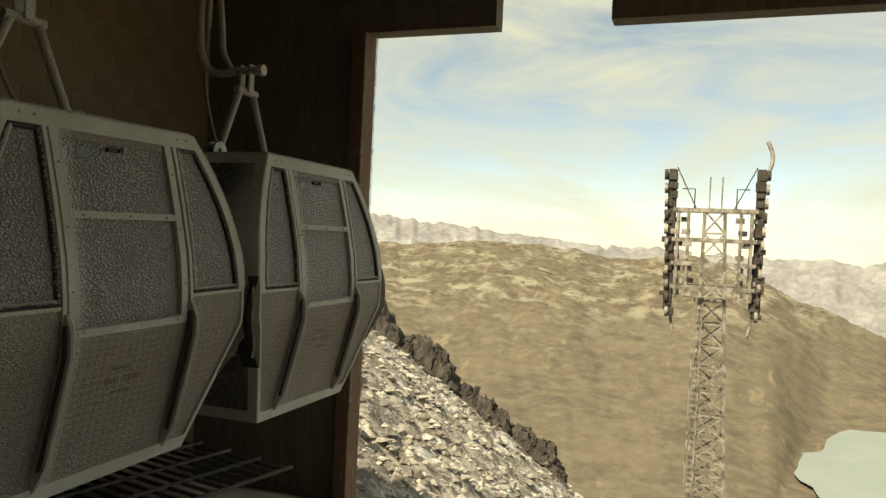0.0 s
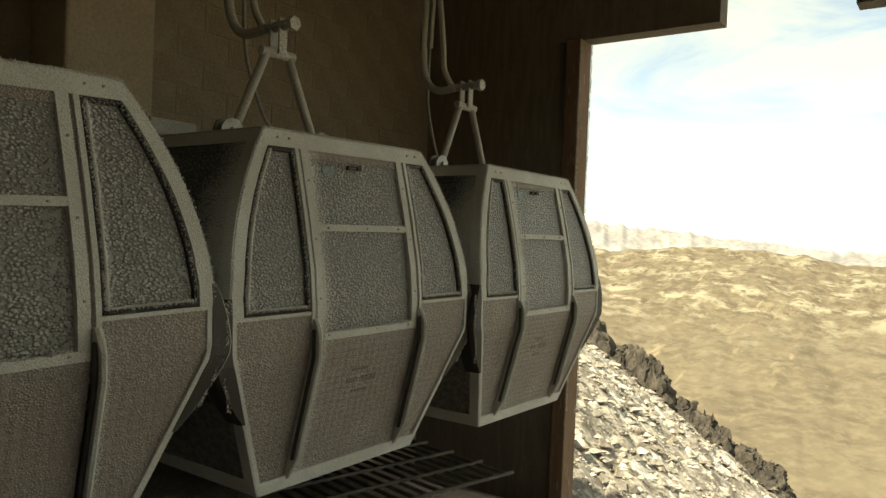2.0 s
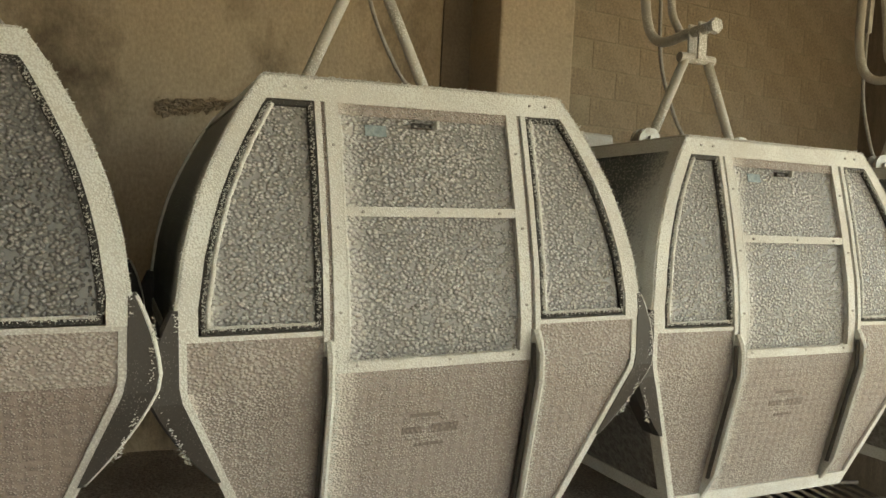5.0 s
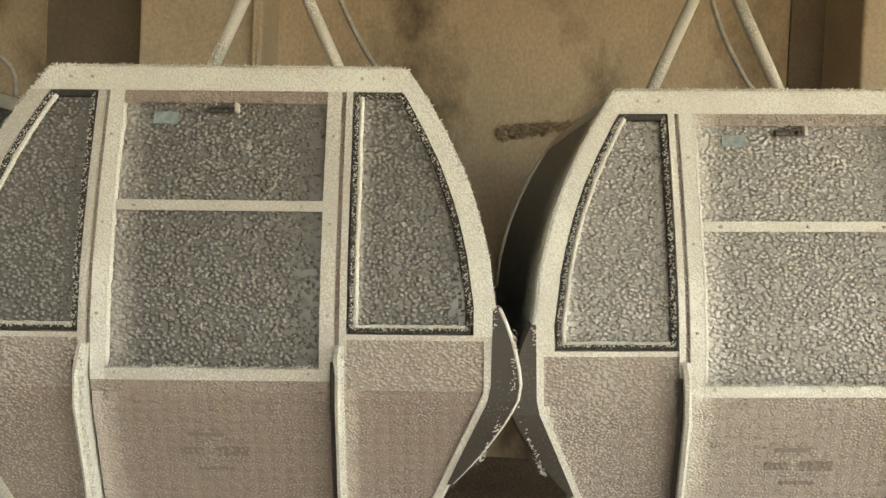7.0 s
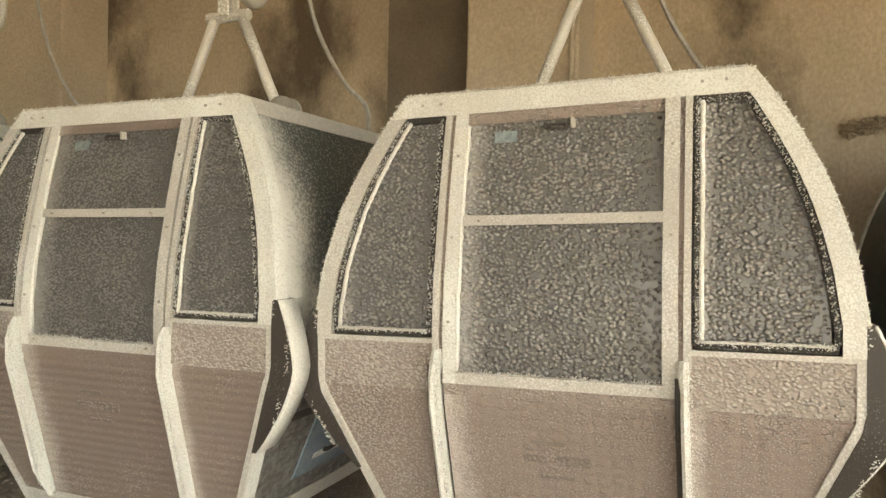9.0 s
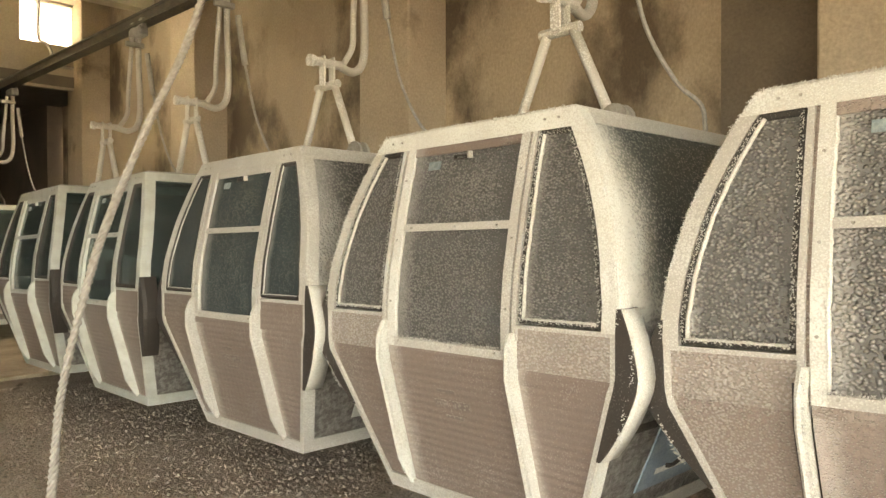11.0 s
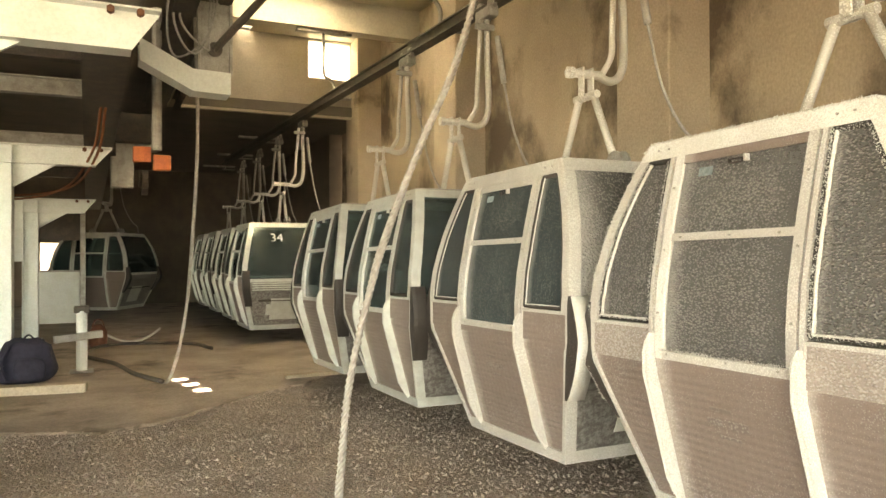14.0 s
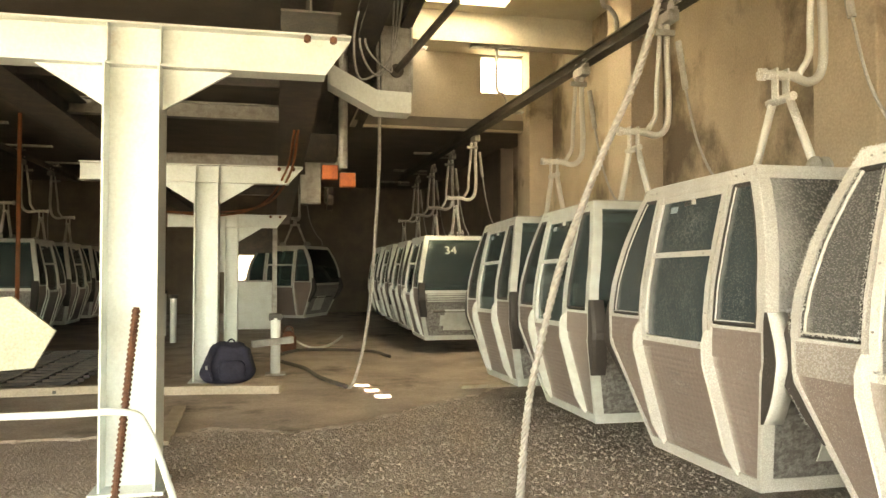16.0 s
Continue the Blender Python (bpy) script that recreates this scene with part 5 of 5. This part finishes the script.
box(b, (0, 0, 0.55), (0.7, 1.6, 0.5), 0.03)
part("housing", b, M_DARK, mech)
for k in range(9):
    b = bmesh.new()
    r = bmesh.ops.create_cone(b, cap_ends=True, segments=16, radius1=0.16, radius2=0.16, depth=0.1)
    bmesh.ops.transform(b, matrix=pose(rm.uniform(-0.45, 0.3), rm.uniform(-0.9, 0.9), rm.uniform(-0.45, 0.35), 0, 90, 0), verts=r["verts"])
    part("wheel", b, M_DARK, mech)
b = bmesh.new()
box(b, (0.1, 0.6, 0.0), (0.36, 0.2, 0.85), 0.02)
box(b, (-0.1, 0.6, 0.3), (0.7, 0.16, 0.22), 0.02)
part("bracket_plate", b, M_STEEL, mech)

# bent white trough with its hanger frame
tray = thing("guide_trough", (1.88, -7.0, 3.27), "white bent sheet steel guide trough under the girders", "guide")
b = bmesh.new()
rings = []
for x, z in ((0.45, 0.40), (-0.05, 0.14), (-0.42, 0.13)):
    rings.append([b.verts.new(p) for p in ((x, -0.15, z - 0.11), (x, 0.15, z - 0.11), (x, 0.17, z + 0.11), (x, 0.13, z + 0.11), (x, 0.12, z - 0.08), (x, -0.12, z - 0.08), (x, -0.13, z + 0.11), (x, -0.17, z + 0.11))])
for p, q in zip(rings, rings[1:]):
    for k in range(8):
        b.faces.new((p[k], p[(k + 1) % 8], q[(k + 1) % 8], q[k]))
b.faces.new(rings[0])
b.faces.new(rings[-1])
part("trough", b, M_WHITE, tray)
b = bmesh.new()
box(b, (-0.28, 0, 0.62), (0.30, 0.03, 0.75), 0.004)
box(b, (-0.44, 0.02, 0.62), (0.03, 0.08, 0.75), 0.004)
box(b, (-0.12, 0.02, 0.62), (0.03, 0.08, 0.75), 0.004)
part("hanger_plate", b, M_STEEL, tray)
b = bmesh.new()
tube(b, [(-0.28, 0.03, 0.5), (-0.28, 0.05, 0.5)], 0.075, 16)
part("cable_hole", b, M_DARK, tray)
part("conduit", tube(bmesh.new(), [(-0.28, 0.05, 0.5), (-0.75, 0.9, 1.0)], 0.04, 8), M_DARK, tray)
for k in range(3):
    part("wire", tube(bmesh.new(), arc([(0.1 - 0.1 * k, 0.2, 1.3), (0.2 - 0.06 * k, 0.2, 0.75), (0.12 - 0.15 * k, 0.18, 0.35 + 0.05 * k), (-0.2, 0.16, 0.62), (-0.33 + 0.05 * k, 0.2, 1.3)]), 0.012, 5), M_CABLE, tray)

# cross rail with a drop tube and its orange stop blocks
stop = thing("hanging_stop", (2.05, -8.5, 2.7), "grey drop tube with orange stop blocks", "stop block")
part("drop_tube", tube(bmesh.new(), [(0, 0, 0.2), (0, 0, 1.9)], 0.06, 10), M_STEEL, stop)
for dx, dz in ((0.17, 0.13), (-0.05, 0.04)):
    b = bmesh.new()
    box(b, (dx, 0.08, dz), (0.2, 0.14, 0.18), 0.015)
    part("block", b, M_ORANGE, stop, "orange painted stop block")

# orange cables under the frames
for k, (xa, xb) in enumerate(((2.75, 4.0), (2.7, 4.1))):
    b = tube(bmesh.new(), arc([(xa - 0.1, -8.6, 3.42), (xa, -9.8, 3.0 - 0.05 * k), (xa + 0.4, -12.0, 2.7), (xb, -14.0, 2.65 + 0.06 * k), (5.2, -15.2, 2.8)]), 0.018, 6)
    solid("hanging_cable", b, M_ORANGE_CABLE, "orange cable sagging under the frames", "cable", "orange cables", smooth=True)
for x, y in ((8.3, -14.0), (7.7, -14.6)):
    b = tube(bmesh.new(), [(x, y, 0.0), (x, y, 4.6)], 0.04, 8)
    solid("conduit_pipe", b, M_ORANGE_CABLE, "orange vertical pipe from floor to ceiling", "pipe", "orange pipes", smooth=True)

# ---- ropes ----
def rope(pts, r, label, mat, strands=6, pitch=0.24):
    """Twisted strands along a curve."""
    line = arc(pts, 14)
    g = thing("steel_rope", tuple(line[-1]), label, "rope")
    base = line[-1].copy()
    dist = 0.0
    fine = []
    for a, b in zip(line, line[1:]):
        n = max(1, int((b - a).length / 0.03))
        for k in range(n):
            fine.append(a.lerp(b, k / n))
    fine.append(line[-1])
    for s in range(strands):
        dist, path = 0.0, []
        for i, p in enumerate(fine):
            d = (fine[min(i + 1, len(fine) - 1)] - fine[max(i - 1, 0)]).normalized()
            u = d.cross(Vector((0, 1, 0))).normalized()
            v = d.cross(u)
            an = 2 * math.pi * (s / strands + dist / pitch)
            path.append(p - base + r * 0.62 * (math.cos(an) * u + math.sin(an) * v))
            if i + 1 < len(fine):
                dist += (fine[i + 1] - p).length
        part("strand", tube(bmesh.new(), path, r * 0.46, 5), mat, g, "", True)
    return g


rope([(0.02, -3.5, 4.85), (0.40, -3.5, 3.37), (0.57, -3.5, 2.85), (0.79, -3.5, 2.38), (0.99, -3.5, 1.9), (1.13, -3.5, 1.5), (1.29, -3.5, 0.85), (1.35, -3.5, 0.3), (1.38, -3.48, 0.02)], 0.028, "pale thick twisted steel rope hanging slack to the floor", M_ROPE, 4, 0.14)
rope([(1.60, -8.6, 4.58), (1.57, -8.6, 3.2), (1.60, -8.8, 2.0), (1.66, -9.0, 1.0), (1.76, -9.05, 0.4), (1.88, -9.05, 0.06), (2.0, -9.1, 0.05)], 0.022, "rime-grey rope hanging down onto the floor", M_ROPE, 5)
b = tube(bmesh.new(), arc([(1.95, -9.0, 0.06), (2.25, -9.9, 0.06), (2.45, -11.0, 0.06), (2.9, -12.4, 0.06), (2.4, -13.6, 0.06), (1.2, -13.2, 0.06), (0.9, -12.2, 0.06)]), 0.03, 6)
solid("floor_hose", b, M_DARK, "dark hose lying curled on the concrete floor", "hose", smooth=True)

# ---- loose things on the floor ----
bag = thing("backpack", (3.5, -9.75, 0.03), "navy blue cloth backpack leaning on the column", "backpack")
b = bmesh.new()
bmesh.ops.create_icosphere(b, subdivisions=4, radius=1.0)
for v in b.verts:
    d = v.co.copy()
    q = Vector([math.copysign(abs(c) ** 0.6, c) for c in d])
    f = 1 + 0.08 * fr(d.x * 2, d.y * 2, d.z * 2 + 3)
    v.co = Vector((q.x * 0.30 * (1.12 - 0.22 * q.z), q.y * 0.18, 0.29 + q.z * 0.28)) * f
    v.co.x += 0.10 * (v.co.z - 0.3) * -1
    v.co.z = max(v.co.z, 0.0)
part("body", b, M_BAG, bag, "", True)
b = bmesh.new()
bmesh.ops.create_icosphere(b, subdivisions=3, radius=1.0)
for v in b.verts:
    q = Vector([math.copysign(abs(c) ** 0.6, c) for c in v.co])
    v.co = Vector((-0.05 + q.x * 0.18, 0.17 + q.y * 0.07, 0.20 + q.z * 0.15))
part("pocket", b, M_BAG, bag, "", True)
part("strap", tube(bmesh.new(), arc([(0.16, 0.17, 0.5), (0.25, 0.24, 0.3), (0.2, 0.22, 0.08)]), 0.018, 6), M_BAG, bag)
part("handle", tube(bmesh.new(), arc([(-0.1, 0.02, 0.55), (-0.03, 0.02, 0.62), (0.05, 0.02, 0.55)]), 0.012, 6), M_BAG, bag)
part("buckle", box(bmesh.new(), (0.27, 0.17, 0.25), (0.06, 0.03, 0.05), 0.008), M_STEEL, bag)

stand = thing("post_stand", (2.88, -10.55, 0.03), "short white steel post with a cross arm", "stand")
part("post", tube(bmesh.new(), [(0, 0, 0), (0, 0, 0.85)], 0.075, 12), M_WHITE, stand)
part("base_plate", box(bmesh.new(), (0, 0, 0.012), (0.3, 0.3, 0.024), 0.004), M_STEEL, stand)
part("cross_arm", box(bmesh.new(), (0.04, 0.08, 0.50), (0.62, 0.1, 0.1), 0.01, Euler((0, radians(4), radians(14))).to_matrix()), M_STEEL, stand)
part("cap", box(bmesh.new(), (0, 0, 0.87), (0.2, 0.14, 0.1), 0.02), M_DARK, stand)
for x, y, h in ((5.05, -15.9, 0.95), (5.5, -17.6, 1.0), (2.9, -12.2, 0.7)):
    g = thing("bollard", (x, y, 0.03), "short pale steel bollard on the floor", "bollard", "bollards")
    part("post", tube(bmesh.new(), [(0, 0, 0), (0, 0, h)], 0.07, 12), M_WHITE, g)
    part("cap", tube(bmesh.new(), [(0, 0, h), (0, 0, h + 0.08)], 0.1, 12), M_DARK, g)
jug = thing("canister", (2.65, -13.6, 0.03), "brown plastic canister with a loop handle", "canister")
b = bmesh.new()
tube(b, [(0, 0, 0), (0, 0, 0.06), (0, 0, 0.28), (0, 0, 0.36), (0, 0, 0.40)], 0.15, 14, True, [0.13, 0.15, 0.15, 0.09, 0.05])
part("body", b, M_RUST, jug, "", True)
part("handle", tube(bmesh.new(), arc([(-0.1, 0, 0.33), (-0.06, 0, 0.46), (0.04, 0, 0.48), (0.1, 0, 0.36)]), 0.015, 6), M_RUST, jug)
sk = thing("guide_skid", (2.1, -13.8, 0.03), "shiny bent metal skid on the floor", "skid")
b = bmesh.new()
rows = []
for k in range(13):
    t = k / 12
    z = 0.06 + 0.22 * (2 * t - 1) ** 2
    rows.append([(0.5 - t, -0.09, z), (0.5 - t, 0.09, z)])
grid_solid(b, rows, (0, 0, -0.03))
part("blade", b, M_ALU, sk, "", True)
part("leg", box(bmesh.new(), (0, 0, 0.03), (0.1, 0.12, 0.06), 0.006), M_DARK, sk)

# kerb, strips and planks on the floor
for c, s, rz, name, lab, mat in (((3.6, -9.05, 0.06), (1.6, 0.18, 0.13), -8, "floor_kerb", "pale worn concrete kerb on the floor", M_PILLAR),
                                 ((5.6, -9.4, 0.06), (2.2, 0.18, 0.13), 4, "floor_kerb", "pale worn concrete kerb on the floor", M_PILLAR),
                                 ((-0.05, -8.82, 0.04), (1.0, 0.12, 0.05), 6, "floor_strip", "pale timber strip lying on the gravel", M_WOOD)):
    b = bmesh.new()
    box(b, (0, 0, 0), s, 0.012)
    ob = solid(name, b, mat, lab, "kerb" if "kerb" in name else "timber strip")
    ob.matrix_world = pose(*c, 0, 0, rz)
b = bmesh.new()
box(b, (0, 0, 0), (0.14, 1.8, 0.04), 0.005)
ob = solid("plank", b, M_WOOD, "pale loose plank lying on the gravel", "plank")
ob.matrix_world = pose(3.90, -7.1, 0.045, 0, 0, 2)
b = bmesh.new()
rows = [[(6.9 + 1.6 * u, -12.6 + 2.0 * v, 0.045) for u in (0, 0.5, 1)] for v in (0, 0.5, 1)]
for k in range(16):
    box(b, (6.5, -14.2 + 0.32 * k, 0.06), (2.0, 0.05, 0.05))
for k in range(5):
    box(b, (5.6 + 0.45 * k, -11.8, 0.06), (0.04, 5.0, 0.04))
solid("floor_grating", b, M_DARK, "dark steel floor grating", "grating")

# grid mat below the cabins near the mouth
mat_ = thing("steel_mesh", (-0.75, 5.4, 0.06), "dark wire mesh panel lying below the cabins", "mesh panel", turn=-12)
for k in range(15):
    part("bar", tube(bmesh.new(), [(-0.9, -0.7 + 0.1 * k, 0.0), (0.9, -0.7 + 0.1 * k, 0.02)], 0.014, 5), M_DARK, mat_)
for k in range(7):
    part("bar", tube(bmesh.new(), [(-0.9 + 0.3 * k, -0.75, 0.028), (-0.9 + 0.3 * k, 0.75, 0.028)], 0.014, 5), M_DARK, mat_)

# handrail, sign and threaded bar by the first column
hr = thing("handrail", (3.9, -3.65, 0), "bent white tubular handrail", "handrail")
part("tube", tube(bmesh.new(), arc([(1.3, 0, 0.02), (1.3, 0, 0.5), (1.25, 0, 0.78), (0.9, 0, 0.80), (0.2, 0, 0.80), (-0.2, 0, 0.80), (-0.32, 0, 0.72), (-0.44, 0, 0.40), (-0.55, 0, 0.02)]), 0.022, 8), M_WHITE, hr, "", True)
sg = thing("sign_board", (4.32, -3.75, 0.0), "blank pale yellow sign board on a thin post", "sign")
b = bmesh.new()
pts = [(-0.23, 1.27), (-0.12, 1.06), (0.14, 1.04), (0.36, 1.2), (0.30, 1.44), (0.0, 1.47)]
f = [b.verts.new((x, 0.03, z)) for x, z in pts]
k2 = [b.verts.new((x, 0.0, z)) for x, z in pts]
b.faces.new(f)
b.faces.new(k2[::-1])
for i in range(6):
    j = (i + 1) % 6
    b.faces.new((f[i], k2[i], k2[j], f[j]))
part("board", b, M_YELLOW, sg)
part("post", tube(bmesh.new(), [(0.15, -0.03, 0), (0.15, -0.03, 1.3)], 0.025, 8), M_DARK, sg)
tb = thing("threaded_bar", (3.86, -4.5, 0), "rusty threaded bar leaning on the column", "bar")
part("bar", tube(bmesh.new(), [(0.02, 0.25, 0.0), (-0.07, 0.0, 1.36)], 0.02, 8), M_RUST, tb)
for k in range(42):
    t = k / 42
    p = Vector((0.02 - 0.09 * t, 0.25 - 0.25 * t, 1.36 * t))
    part("thread", tube(bmesh.new(), [p, p + Vector((-0.002, -0.006, 0.014))], 0.028, 8), M_RUST, tb)

# operator's booth
bo = thing("operator_booth", (3.45, -19.2, 0.03), "pale painted booth with a lit window and dark posts", "booth")
part("front_panel", box(bmesh.new(), (0.03, 0, 0.62), (0.92, 0.08, 1.24), 0.01), M_WHITE, bo)
part("post", box(bmesh.new(), (-0.5, 0, 1.35), (0.12, 0.14, 2.7), 0.01), M_STEEL, bo)
part("post", box(bmesh.new(), (0.55, 0, 1.35), (0.12, 0.14, 2.7), 0.01), M_STEEL, bo)
part("head", box(bmesh.new(), (0.03, 0, 2.35), (0.98, 0.1, 0.7), 0.01), M_DARK, bo)
part("sill", box(bmesh.new(), (0.03, 0.05, 1.26), (0.98, 0.16, 0.04), 0.006), M_STEEL, bo)
part("side_panel", box(bmesh.new(), (0.55, -0.9, 1.3), (0.06, 1.7, 2.6), 0.01), M_DARK, bo)
part("cabinet", box(bmesh.new(), (0.75, 0.2, 2.0), (0.5, 0.3, 1.0), 0.015), M_WHITE, bo)

# gravel stones on the near floor
rng = random.Random(8)
places = []
for _ in range(34000):
    x, y = rng.uniform(-2.2, 4.2), rng.uniform(-8.0, -1.5)
    if rng.random() < 0.35 and y < -6.4:
        continue
    places.append(((x, y, floor_z(x, y) + 0.002), 0.006 + 0.018 * rng.random() ** 3))
cheap_stones("gravel", M_STONE, places, "loose grey-brown gravel stones on the floor", 0.6)

# conduit beside a pier, and a broken ledge with rubble in the wall
b = tube(bmesh.new(), [(PIER_X + 0.03, 0.06, -0.5), (PIER_X + 0.03, 0.06, 5.1)], 0.02, 6)
solid("conduit_pipe", b, M_PILLAR, "painted conduit pipe on the concrete pier", "pipe")
places = []
for _ in range(420):
    u = rng.random()
    places.append(((WALL_X + rng.uniform(0.0, 0.035), 1.72 + 0.72 * u + rng.uniform(-0.03, 0.03), 2.40 + 0.10 * u + rng.uniform(-0.06, 0.05) * (1.2 - u)), 0.010 + 0.028 * rng.random() ** 2))
cheap_stones("rubble", M_BLOCK, places, "crumbled concrete rubble in a broken patch of wall", 0.7)
bx = thing("roof_box", (-1.5, 4.35, 2.250), "rimed grey box on a cabin's roof", "box")
part("case", box(bmesh.new(), (0, 0, 0.05), (0.26, 0.34, 0.11), 0.02), M_RIME_ALU, bx)
part("end_cap", box(bmesh.new(), (0.02, -0.18, 0.05), (0.2, 0.04, 0.13), 0.01), M_DARK, bx)

# rime along the mouth's post
rng = random.Random(2)
ob = solid("post_rime", spikes(rng, [((-0.462, y, 0.0), (-0.462, y, 3.7), (1, 0.2, 0)) for y in (8.26, 8.5)], 300, 0.016), M_RIME_THICK, "hoar frost needles on the timber post", "frost")
ob["kind"] = "stuff"
